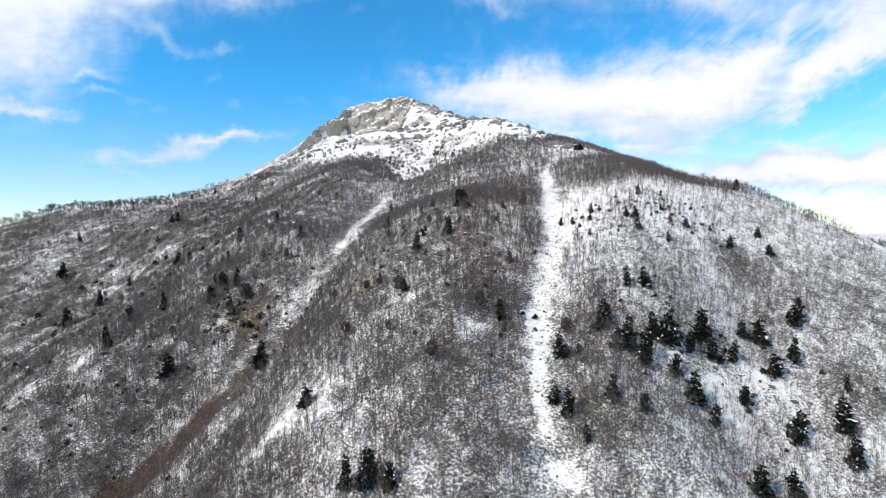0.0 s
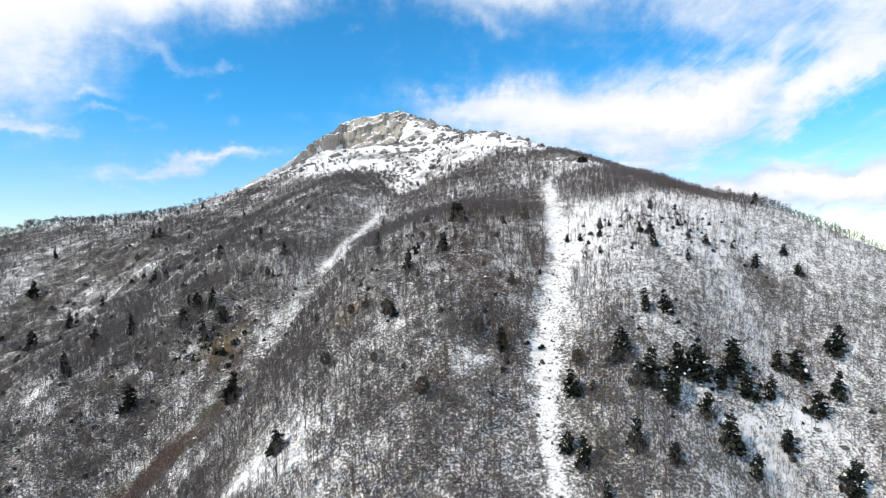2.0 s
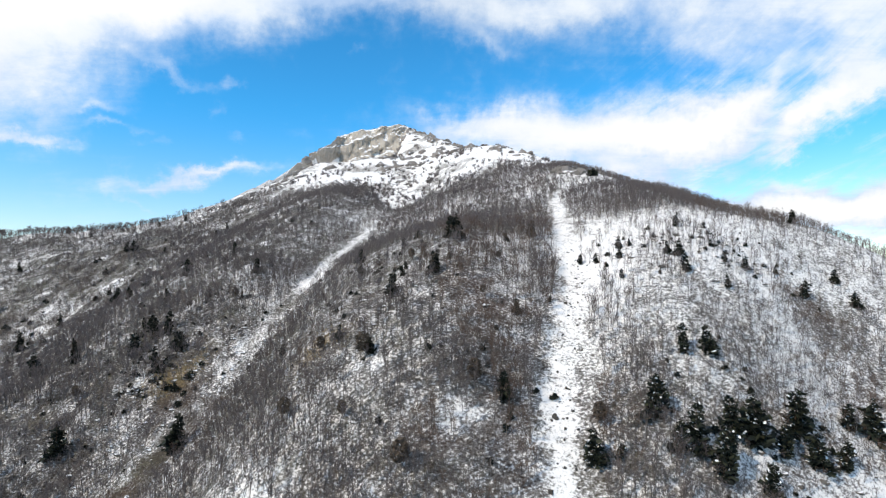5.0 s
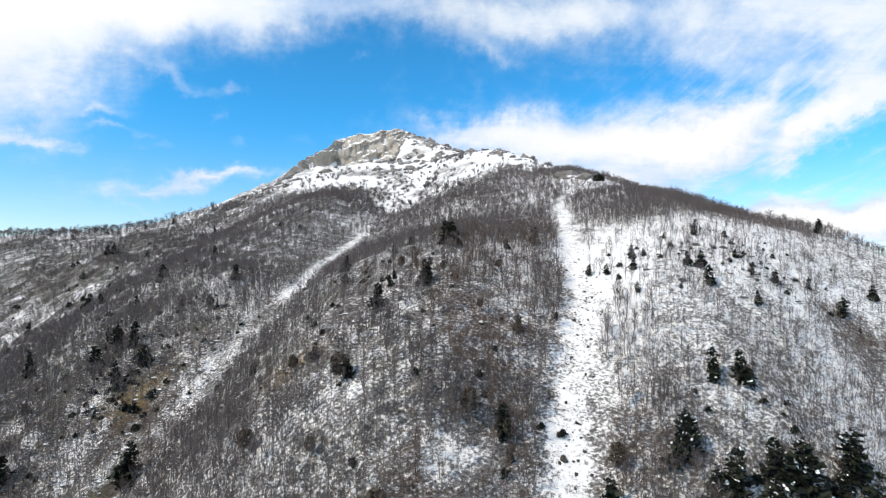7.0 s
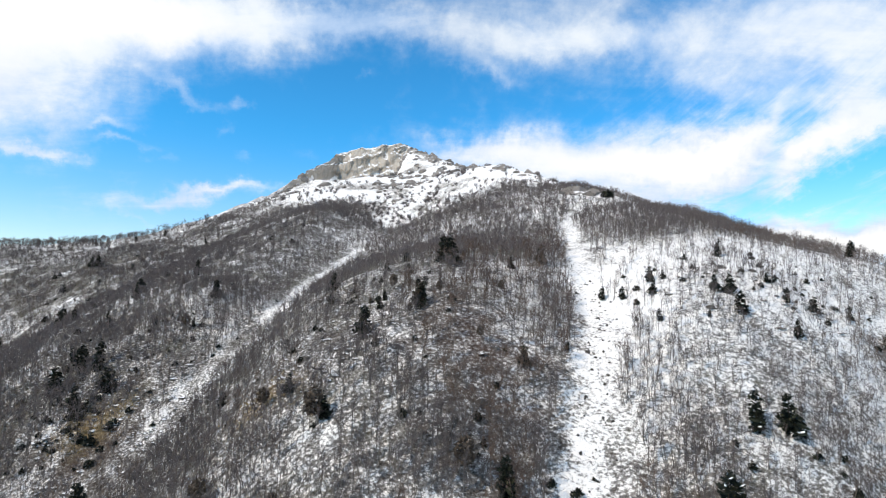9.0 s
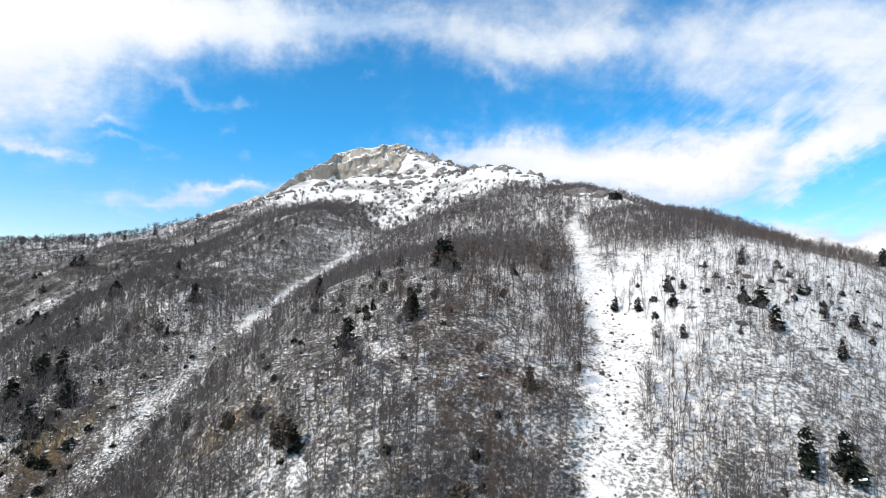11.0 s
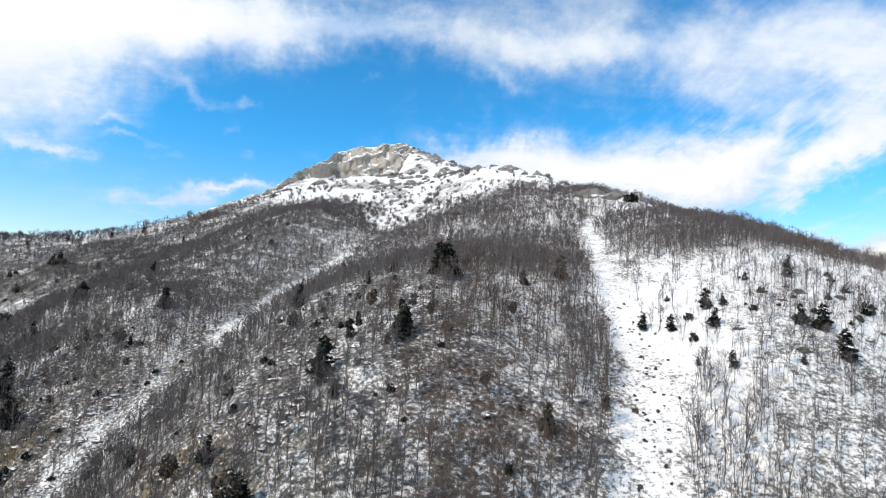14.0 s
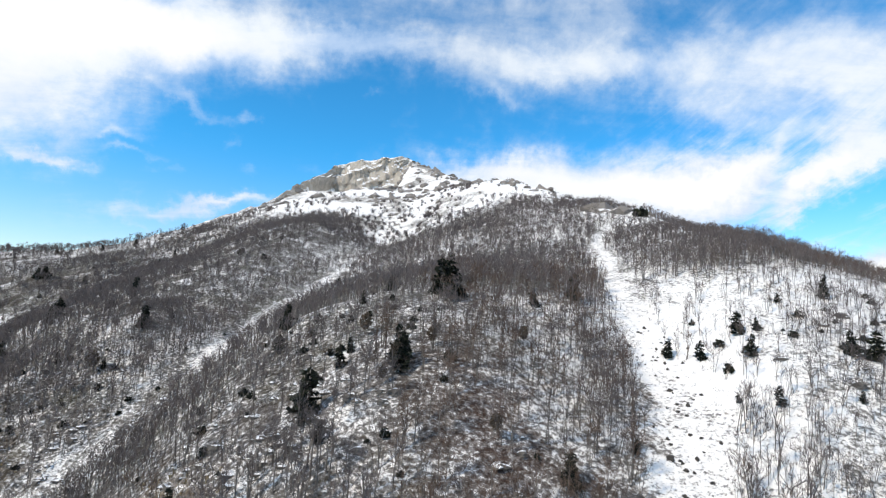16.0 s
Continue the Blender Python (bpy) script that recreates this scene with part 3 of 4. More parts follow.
def conifer_shape(rng, tall, wide, tiers, ragged):
    """Trunk and needle crown of a dark, uneven conifer."""
    trunk = joined([tube((0, 0, -0.8), (0.05, 0, tall * 0.5), 0.022 * tall, 0.014 * tall, 6), tube((0.05, 0, tall * 0.5), (0, 0, tall * 0.97), 0.014 * tall, 0.003 * tall, 5)])
    crown = []
    phase = rng.uniform(0, 6.28, 3)
    for k in range(tiers):
        f = 0.05 + 0.95 * (k + rng.uniform(-0.8, 1.1)) / tiers
        f = min(max(f, 0.03), 0.98)
        reach0 = wide * (1 - f) ** 0.45 * min(1.0, 0.6 + f * 2.0) * rng.uniform(0.75, 1.12) + 0.12
        n = max(4, int(7 * (1 - f) + 4))
        for j in range(n):
            turn = 2 * np.pi * (j + rng.uniform(-0.45, 0.45)) / n
            lobe = 1 + 0.32 * np.sin(turn + phase[0] + 4 * f) + 0.2 * np.sin(2 * turn + phase[1] - 9 * f)
            if rng.uniform() < 0.1:
                continue
            reach = reach0 * lobe * rng.uniform(1 - ragged, 1 + ragged * 0.5)
            out = np.array((np.cos(turn), np.sin(turn), 0.0))
            side = np.array((-out[1], out[0], 0.0))
            z0 = f * tall + rng.uniform(-0.7, 0.7)
            for g in (0.25, 0.6, 0.9):
                c = out * reach * g + (0, 0, z0 - reach * g * rng.uniform(0.1, 0.5))
                for _ in range(2):
                    w, l = reach * rng.uniform(0.28, 0.5) + 0.16, reach * rng.uniform(0.26, 0.46) + 0.16
                    way = out + side * rng.normal() * 0.7 + np.array((0, 0, rng.uniform(-0.5, 0.6)))
                    cross = side + np.array((0, 0, rng.normal() * 0.7)) + rng.normal(size=3) * 0.25
                    tip, mid = c + way * l, c + way * l * 0.45
                    crown.append((np.array([c - way * l * 0.3, mid + cross * w * 0.5, tip, mid - cross * w * 0.5 + (0, 0, 0.1 * w)]), np.array([[0, 1, 2], [0, 2, 3]])))
    for _ in range(6):
        c = np.array((*rng.normal(size=2) * 0.08, tall * rng.uniform(0.9, 1.0)))
        crown.append(twig(rng, c, np.array((rng.normal() * 0.4, rng.normal() * 0.4, 1.0)), tall * 0.06, 0.16))
    return trunk, joined(crown)


def bush_shape(rng, clumps=26, leaves=6):
    """Stems and foliage of a low uneven evergreen bush, about two metres across."""
    stems = joined([tube((0, 0, -0.2), (*rng.normal(size=2) * 0.35, rng.uniform(0.5, 1.0)), 0.05, 0.02, 3) for _ in range(4)])
    out = []
    for _ in range(clumps):
        turn, r = rng.uniform(0, 6.28), rng.uniform(0, 1) ** 0.5
        c = np.array((np.cos(turn) * r, np.sin(turn) * r * 0.8, 0.1 + rng.uniform(0, 1.25) * (1 - 0.75 * r * r)))
        for _ in range(leaves):
            p = c + rng.normal(size=3) * 0.13
            u, v = rng.normal(size=3) * 0.17, rng.normal(size=3) * 0.17
            out.append((np.array([p - u, p + v, p + u, p - v * 0.7]), np.array([[0, 1, 2], [0, 2, 3]])))
    return stems, joined(out)


def mesh_from(name, shape, material):
    verts, tris = shape
    me = bpy.data.meshes.new(name)
    me.vertices.add(len(verts))
    me.vertices.foreach_set("co", np.ascontiguousarray(verts, np.float32).ravel())
    me.loops.add(3 * len(tris))
    me.loops.foreach_set("vertex_index", np.ascontiguousarray(tris, np.int32).ravel())
    me.polygons.add(len(tris))
    me.polygons.foreach_set("loop_start", np.arange(0, 3 * len(tris), 3, dtype=np.int32))
    me.materials.append(material)
    me.update(calc_edges=True)
    return me


def scattered(shapes, places, rng, lo=0.8, hi=1.15):
    """Many copies of some shapes in one list of vertices and triangles. Places: x, y, z, scale."""
    verts, faces, n = [], [], 0
    pick = rng.integers(len(shapes), size=len(places))
    for k, (v, f) in enumerate(shapes):
        mine = places[pick == k]
        if not len(mine):
            continue
        turn = rng.uniform(0, 2 * np.pi, len(mine))
        size = mine[:, 3] * rng.uniform(lo, hi, len(mine))
        c, s = np.cos(turn) * size, np.sin(turn) * size
        x = v[None, :, 0] * c[:, None] - v[None, :, 1] * s[:, None] + mine[:, 0, None]
        y = v[None, :, 0] * s[:, None] + v[None, :, 1] * c[:, None] + mine[:, 1, None]
        z = v[None, :, 2] * size[:, None] + mine[:, 2, None]
        verts.append(np.stack([x, y, z], -1).reshape(-1, 3))
        faces.append((f[None] + (np.arange(len(mine)) * len(v))[:, None, None]).reshape(-1, 3) + n)
        n += len(mine) * len(v)
    return np.concatenate(verts), np.concatenate(faces)


# ---------------------------------------------------------------- where the forest grows
def forest_density(x, y):
    """Share of the possible trees that stand at a place."""
    gd, ga = line_distance(x, y, CRESTS["right_gully"])
    ld, la = line_distance(x, y, CRESTS["left_gully"])
    wide = 2.6 + 5.0 * ga
    d = 0.82 + 1.9 * (fbm(x, y, 20, 3, 61) - 0.5)
    d = np.clip(d, 0.12, 1.0) * (1 - 0.72 * bump(x, y, -14, 272, 22, 42)) * (1 - 0.45 * bump(x, y, -28, 222, 14, 14))
    d = np.maximum(d, 0.95 * bump(x, y, -92, 375, 36, 60)) * (1 - 0.4 * bump(x, y, -52, 250, 14, 24))
    gd = gd + 8 * (fbm(x, y, 12, 3, 63) - 0.5)
    d = d * smooth(gd, wide, wide + 2.5) * np.where((la > 0.2) & (la < 0.8), smooth(ld * (1 - 0.55 * smooth(la, 0.5, 0.65)) + 5 * (fbm(x, y, 10, 3, 65) - 0.5), 2.0, 5.0), 1)
    d = d * (1 - 0.42 * smooth(x, 56, 72) * smooth(y, 226, 248) * (1 - smooth(y, 290, 312)))
    d = d * (1 - 0.75 * bump(x, y, -14, 236, 22, 14)) * (1 - 0.85 * bump(x, y, 20, 224, 13, 14)) * (1 - 0.95 * (1 - smooth(ld, 3, 9)) * smooth(la, 0.72, 0.78)) * (1 - 0.35 * bump(x, y, 0, 215, 30, 14))
    d = d * (1 - 0.65 * bump(x, y, -84, 264, 12, 16)) * (1 - 0.6 * bump(x, y, 102, 182, 22, 8)) * (1 - 0.6 * bump(x, y, -62, 184, 14, 7))
    d = d * (1 - 0.08 * smooth(x, 48, 58) * (1 - smooth(y, 295, 320)))
    gx = np.interp(y, [p[1] for p in CRESTS["right_gully"]][::-1], [p[0] for p in CRESTS["right_gully"]][::-1])
    d = d * (1 - 0.45 * np.exp(-(((x - gx - 12) / 8) ** 2)) * (1 - smooth(y, 250, 280)))
    # thinned to fit the camera's view: beyond its wedge and behind the crests
    d = d * (1 - 0.85 * np.maximum(smooth(np.abs(x) - 0.97 * y, 8, 36), smooth(x, 190, 235) * smooth(y, 420, 450)))
    d = d * (1 - bump(x, y, 102, 410, 17, 26)) * (1 - bump(x, y, 114, 391, 13, 20)) * (1 - 0.35 * bump(x, y, 34, 240, 16, 40)) 
    ahead = x - np.interp(y, [p[1] for p in CRESTS["left_gully"]][::-1], [p[0] for p in CRESTS["left_gully"]][::-1])
    d = d * (1 - 0.94 * smooth(ahead, -6, -3) * (1 - smooth(ahead, 13, 20)) * smooth(y, 272, 288) * (1 - smooth(y, 400, 425)))
    edge = forest_edge(x) + 70 * (fbm(x, y, 50, 3, 71) - 0.5)
    return np.clip(d * (1 - smooth(y, edge - 30, edge + 12)), 0, 1)


def plot(rng, x0, x1, y0, y1, gap):
    """Uneven places on the ground with the given spacing, thinned by the forest's density."""
    nx, ny = int((x1 - x0) / gap), int((y1 - y0) / gap)
    x, y = np.meshgrid(x0 + (np.arange(nx) + 0.5) * gap, y0 + (np.arange(ny) + 0.5) * gap)
    x, y = (x + rng.uniform(-0.6, 0.6, x.shape) * gap).ravel(), (y + rng.uniform(-0.6, 0.6, y.shape) * gap).ravel()
    keep = rng.uniform(size=len(x)) < forest_density(x, y)
    x, y = x[keep], y[keep]
    return np.c_[x, y, height(x, y)]


def with_size(p, rng, lo, hi):
    crest = 1 - 0.25 * smooth(p[:, 0], 115, 135) * smooth(p[:, 1], 280, 300)
    young = crest - 0.36 * smooth(p[:, 0], 55, 75) * (1 - smooth(p[:, 1], 290, 310))
    return np.c_[p, rng.uniform(lo, hi, len(p)) * (0.85 + 0.3 * fbm(p[:, 0], p[:, 1], 25, 2, 91)) * young]


rng = np.random.default_rng(7)
NEAR_SHAPES = [bare_tree_shape(rng, 8.4, s, 11, 9, 0.065, 4, False, 0.0125, 0.24) for s in (1, 2, 2, 1, 3, 1, 3, 2)]
MID_SHAPES = [bare_tree_shape(rng, 8.5, s, 8, 6, 0.115, 3, False, 0.0145) for s in (1, 2, 1, 1, 2)]
FAR_SHAPES = [bare_tree_shape(rng, 8.0, s, 8, 5, 0.20, 3, False, 0.016, 0.3) for s in (1, 1, 2, 1)]


def forest(name, label, places, shapes, twigs=None):
    """A wood of countless alike trees: trunks, and crowns on them."""
    seed = np.random.default_rng(len(places))
    pick = seed.integers(len(shapes), size=len(places))
    base = tagged(new(name), label, "forest", kind="stuff")
    for part_name, which, material in (("trunks", 0, BARK), ("crowns", 1, twigs or TWIGS)):
        lots = []
        for k in range(len(shapes)):
            own = np.random.default_rng(100 + k)
            mine = places[pick == k]
            if len(mine):
                lots.append(scattered([shapes[k][which]], mine, own))
        ob = new(part_name, mesh_from(part_name, joined(lots), material))
        ob.parent = base
    return base


def build_forests():
    near = with_size(np.r_[plot(rng, -95, 120, 140, 264, 1.85), plot(rng, -70, 90, 116, 140, 2.3)], rng, 0.7, 1.15)
    order = np.argsort(np.hypot((near[:, 0] - 10) * 0.75, near[:, 1] - 214))
    heroes, rest = near[order[:300]], near[order[300:]]
    slim = [bare_tree_shape(rng, 6.0, s, 7, 5, 0.06, 3, False, 0.009, 0.2) for s in (1, 2, 2, 3)]
    young = np.r_[plot(rng, 50, 130, 150, 262, 2.1), plot(rng, 130, 200, 190, 290, 3.2), plot(rng, -210, -70, 190, 340, 2.9), plot(rng, -60, 50, 150, 240, 3.2)]
    forest("young_forest", "thin leafless saplings standing in snow", with_size(young, rng, 0.55, 1.05), slim)
    rusty = brown_cover(rest[:, 0], rest[:, 1]) > rng.uniform(0.2, 0.55, len(rest))
    forest("hillside_forest", "dense leafless grey beech forest on a snowy slope", rest[~rusty], NEAR_SHAPES)
    forest("brownish_forest", "bare woods with reddish-brown twigs over dead bracken", rest[rusty], NEAR_SHAPES, BROWN_TWIGS)
    middle = np.r_[plot(rng, -200, -95, 140, 330, 2.2), plot(rng, -95, 120, 264, 330, 2.2), plot(rng, 66, 150, 302, 330, 3.0), plot(rng, 120, 225, 140, 330, 2.2), plot(rng, 125, 265, 288, 385, 2.4)]
    middle = with_size(middle, rng, 0.75, 1.15)
    rusty = brown_cover(middle[:, 0], middle[:, 1]) > rng.uniform(0.2, 0.6, len(middle))
    forest("flank_forest", "leafless grey forest with snow between its trunks", middle[~rusty], MID_SHAPES)
    forest("brownish_forest", "brown-twigged bare woods above the bracken slope", middle[rusty], MID_SHAPES, BROWN_TWIGS)
    upper = np.r_[plot(rng, -240, 240, 330, 640, 2.7), plot(rng, 75, 200, 330, 420, 3.6), plot(rng, -330, -200, 170, 330, 3.2)]
    forest("upper_forest", "leafless purplish-grey forest below the snowy summit", with_size(upper, rng, 0.62, 0.98), FAR_SHAPES)
    far = np.r_[plot(rng, -640, -450, 330, 660, 6.0), plot(rng, -450, -240, 330, 660, 4.0), plot(rng, 215, 460, 140, 520, 5.5)]
    forest("distant_forest", "distant leafless forest along the mountain shoulders", with_size(far, rng, 0.75, 1.1), FAR_SHAPES)
    return heroes


heroes = build_forests()


# ---------------------------------------------------------------- single things
def thing(name, label, category, group=""):
    return tagged(new(name), label, category, group)


def part(name, data, parent, label=""):
    ob = new(name, data)
    ob.parent = parent
    return tagged(ob, label) if label else ob


def stand(x, y, turn, size):
    return Matrix.Translation((x, y, float(height(np.array([x]), np.array([y]))[0]))) @ Matrix.Rotation(turn, 4, "Z") @ Matrix.Scale(size, 4)


# bare trees nearest to the flight
def build_bare_trees():
    shapes = [bare_tree_shape(rng, 9.0, s, 16, 19, 0.028, 5) for s in (1, 1, 2, 1, 3, 2, 1, 2)]
    meshes = [(mesh_from("trunk", t, BARK), mesh_from("crown", c, TWIGS), mesh_from("crown", c, BROWN_TWIGS)) for t, c in shapes]
    for x, y, z, size in heroes.tolist():
        k = int(rng.integers(len(meshes)))
        several = (False, False, True, False, True, True, False, True)[k]
        rusty = float(brown_cover(np.array([x]), np.array([y]))[0]) > 0.28 and rng.uniform() < 0.9
        what = "slender bare tree with brownish twigs over dead bracken" if rusty else "leafless grey beech with several thin stems" if several else "leafless slender grey beech tree in snow"
        ob = thing("bare_tree", what, "tree", "bare trees on the spur")
        part("trunk", meshes[k][0], ob)
        part("crown", meshes[k][2 if rusty else 1], ob)
        ob.matrix_basis = Matrix.Translation((x, y, z)) @ Matrix.Rotation(float(rng.uniform(0, 6.28)), 4, "Z") @ Matrix.Scale(size * (0.88 if rusty else 1), 4)
    # rounder trees that stand out along the western skyline
    kits = [(mesh_from("trunk", t, BARK), mesh_from("crown", c, TWIGS)) for t, c in (bare_tree_shape(rng, 8.0, s, 20, 12, 0.12, 4, girth=0.009) for s in (2, 3, 3))]
    for k in range(64):
        f = (0, 0.1, 0.2, 0.24, 0.5, 0.58, 0.66, 0.9)[k % 8] + rng.normal() * 0.035
        x = -520 + 300 * f
        y = float(np.interp(x, (-640, -430, -364, -285, -190), (560, 585, 570, 565, 660))) + rng.normal() * 7
        t, c = kits[int(rng.integers(3))]
        ob = thing("ridge_tree", "bushy bare tree standing out on a ridge", "tree", "trees along the ridge")
        part("trunk", t, ob), part("crown", c, ob)
        ob.matrix_basis = stand(float(x), float(y), float(rng.uniform(0, 6.28)), float(rng.uniform(0.8, 1.45)))


build_bare_trees()

# dark conifers: place in plan and height
FACE_CONIFERS = [
    (79, 263, 5.2), (83, 262, 3.2), (75, 251, 4.5), (68, 258, 4.4), (70, 235, 3.6), (95, 244, 5.9), (91, 245, 4.9), (93, 235, 6.7), (112, 253, 3.3),
    (109, 275, 6.3), (63, 263, 4.5), (65, 239, 1.9), (83, 233, 2), (113, 245, 4.2), (121, 245, 5.3), (141, 242, 7.4), (178, 300, 7.2), (105, 230, 5.2),
    (75, 201, 9.4), (82, 201, 8.2), (135, 249, 3.1), (96, 274, 2.7),
]
LOWER_CONIFERS = [
    (150, 208, 12.1), (128, 198, 11.4), (121, 198, 7.6), (99, 189, 14), (93, 184, 8.6), (84, 183, 14), (102, 185, 9.6), (111, 187, 7.9), (72, 174, 12),
    (78, 183, 10.3), (67, 178, 11.6), (63, 178, 8.3), (60, 185, 11.8), (126, 186, 10.5), (108, 175, 8.1), (86, 167, 11), (56, 161, 8.7), (42, 179, 9.7),
    (49, 179, 4.1), (37, 164, 6.7), (41, 163, 4.4), (162, 244, 6.4), (163, 255, 5.7), (83, 174, 8), (139, 193, 11), (96, 146, 10.5), (108, 149, 9.3),
]
FOOT_CONIFERS = [
    (139, 169, 14), (134, 158, 14), (91, 163, 8), (64, 156, 6.9), (122, 166, 11.3), (152, 183, 6.8), (-24, 144, 14), (-31, 146, 10.9), (-17, 142, 7.9),
    (40, 159, 10.8), (44, 151, 6),
]
SPUR_CONIFERS = [
    (-12, 232, 8.6), (-8, 224, 3.2), (-31, 278, 6.5), (3, 238, 7.2), (-10, 246, 4.3), (-29, 267, 4.2), (-12, 283, 4.1), (30, 221, 5.1), (47, 287, 7.7),
    (34, 278, 4.6), (-29, 222, 4.7), (-17, 208, 5.9), (-54, 242, 4.3), (-6, 300, 6.5), (43, 230, 2.4), (12, 279, 11.6), (9, 285, 10.5), (2, 242, 6.5),
    (-40, 383, 6.4), (-9, 251, 3.5), (-20, 518, 4.2), (-53, 182, 9), (22, 192, 7.3),
]
WEST_CONIFERS = [
    (-121, 287, 9.9), (-114, 280, 6.3), (-132, 293, 7.9), (-129, 290, 8.4), (-119, 272, 8.9), (-136, 285, 9.4), (-111, 278, 7.4), (-260, 369, 14), (-165, 287, 9.5),
    (-141, 246, 14), (-88, 232, 11.5), (-142, 344, 6.6), (-201, 372, 8.8), (-139, 317, 6.6), (-324, 417, 13.6), (-92, 317, 6.6), (-120, 356, 5.7), (-256, 476, 9.4),
    (-187, 269, 13.7), (-189, 294, 9.1), (-138, 296, 5.5), (-352, 476, 9.4), (-249, 388, 8.4), (-273, 352, 14),
]
FLANK_CONIFERS = [
    (-139, 336, 6.3), (-143, 318, 4.1), (-117, 350, 7), (-88, 326, 3.8), (-261, 476, 7.6), (-274, 596, 8), (-199, 527, 6.8), (-146, 374, 4.2), (-259, 447, 6.2),
    (-112, 307, 3.9), (-93, 301, 3.3), (-187, 362, 5.6), (-229, 476, 5.1), (-179, 524, 4.8), (-93, 454, 3.6), (-151, 535, 4.5), (-112, 472, 3.4), (-299, 589, 5.6),
    (-334, 583, 5.5), (-349, 557, 6.3), (-389, 580, 7.7), (-203, 514, 4.7),
]


def conifer_kit(tall, wide, tiers, ragged):
    trunk, crown = conifer_shape(rng, tall, wide, tiers, ragged)
    verts, tris = crown
    quads = verts[: len(verts) // 4 * 4].reshape(-1, 4, 3)
    chosen = quads[rng.uniform(size=len(quads)) < 0.06]
    lifted = (chosen - chosen.mean(1, keepdims=True)) * 0.85 + chosen.mean(1, keepdims=True) + (0, 0, 0.10)
    snow = lifted.reshape(-1, 3), (np.arange(len(chosen))[:, None, None] * 4 + np.array([[0, 1, 2], [0, 2, 3]])[None]).reshape(-1, 3)
    return mesh_from("trunk", trunk, PINE_BARK), mesh_from("crown", crown, NEEDLES), mesh_from("snow_load", snow, SNOW_CAP)


def build_conifers():
    slim = [conifer_kit(10, 1.5, 24, 0.45) for _ in range(4)]
    broad = [conifer_kit(10, 2.4, 21, 0.5) for _ in range(4)]
    for group, rows, loaded in (("conifers on the eastern face", FACE_CONIFERS, True), ("conifers on the eastern foot", LOWER_CONIFERS + FOOT_CONIFERS, True), ("conifers on the spur", SPUR_CONIFERS, False), ("conifers round the grassy bank", WEST_CONIFERS, False), ("conifers on the western flank", FLANK_CONIFERS, False)):
        for x, y, tall in rows:
            wide = rng.uniform() < (0.8 if tall < 8 or y < 198 else 0.4) or (abs(x) < 30 and y > 205)
            kit = (broad if wide else slim)[int(rng.integers(4))]
            what = "broad ragged" if wide else "slim pointed"
            ob = thing("conifer", f"{what} dark green conifer" + (" flecked with snow on a steep slope" if loaded else " among bare trees"), "tree", group)
            part("trunk", kit[0], ob)
            crown = part("crown", kit[1], ob)
            if loaded:
                tagged(part("snow_load", kit[2], crown, "white snow on the needles"), kind="stuff")
            ob.matrix_basis = stand(x, y, float(rng.uniform(0, 6.28)), min(tall * (1.2 if -220 < x < -80 else 1.0), 13) / 10)


build_conifers()


def build_junipers():
    kits = [(mesh_from("stem", a, PINE_BARK), mesh_from("foliage", b, NEEDLES)) for a, b in (bush_shape(rng) for _ in range(5))]
    for cx, cy, rx, ry, count in ((-125, 275, 45, 34, 84), (-225, 390, 90, 80, 58), (-15, 255, 24, 30, 44), (15, 205, 22, 22, 18), (115, 256, 36, 20, 46), (100, 190, 36, 16, 30), (-90, 300, 20, 40, 12), (-116, 272, 13, 8, 18), (-104, 258, 12, 6, 8), (-160, 240, 55, 34, 66)):
        for _ in range(count):
            kit = kits[int(rng.integers(5))]
            ob = thing("juniper", "low dark green juniper bush on a rocky slope", "bush", "junipers")
            part("stem", kit[0], ob), part("foliage", kit[1], ob)
            ob.matrix_basis = stand(float(cx + rng.normal() * rx * 0.6), float(cy + rng.normal() * ry * 0.6), float(rng.uniform(0, 6.28)), float(rng.uniform(0.4, 1.25)) * (2.0 if cx < -200 else 1.7 if rx < 15 else 1))


build_junipers()

# round bush on the crest
crest_bush = thing("round_bush", "single dark round evergreen bush on the snowy crest", "bush")
for piece, shape, material in zip(("stem", "foliage"), bush_shape(rng, 60, 8), (PINE_BARK, NEEDLES)):
    part(piece, mesh_from(piece, shape, material), crest_bush)
crest_bush.matrix_basis = stand(110, 399, 0.0, 3.2)


# oaks that keep their withered leaves: place in plan and height
OAKS = [(-7, 257, 5.6), (19, 224, 4.1), (28, 256, 4.6), (8, 247, 4.3), (17, 288, 5.1), (0, 234, 3.3), (-19, 207, 9), (-5, 173, 9), (14, 192, 8.7), (-35, 221, 6.1), (46, 186, 7.7), (-22, 191, 5.4), (-41, 202, 7.7), (-96, 300, 7), (-150, 268, 7)]


def oak_kit():
    trunk, limbs = bare_tree_shape(rng, 8.0, 2, 8, 5, 0.04, 5)
    leaves = []
    for _ in range(240):
        way = rng.normal(size=3)
        way /= np.linalg.norm(way)
        c = way * rng.uniform(0.35, 1.0) ** 0.5 * (1.9, 1.9, 2.7) + (0, 0, 5.0)
        for _ in range(2):
            u, v = rng.normal(size=3) * 0.24, rng.normal(size=3) * 0.24
            leaves.append((np.array([c - u, c + v, c + u, c - v * 0.7]), np.array([[0, 1, 2], [0, 2, 3]])))
    return mesh_from("trunk", trunk, BARK), mesh_from("limbs", limbs, TWIGS), mesh_from("foliage", joined(leaves), OAK_LEAVES)


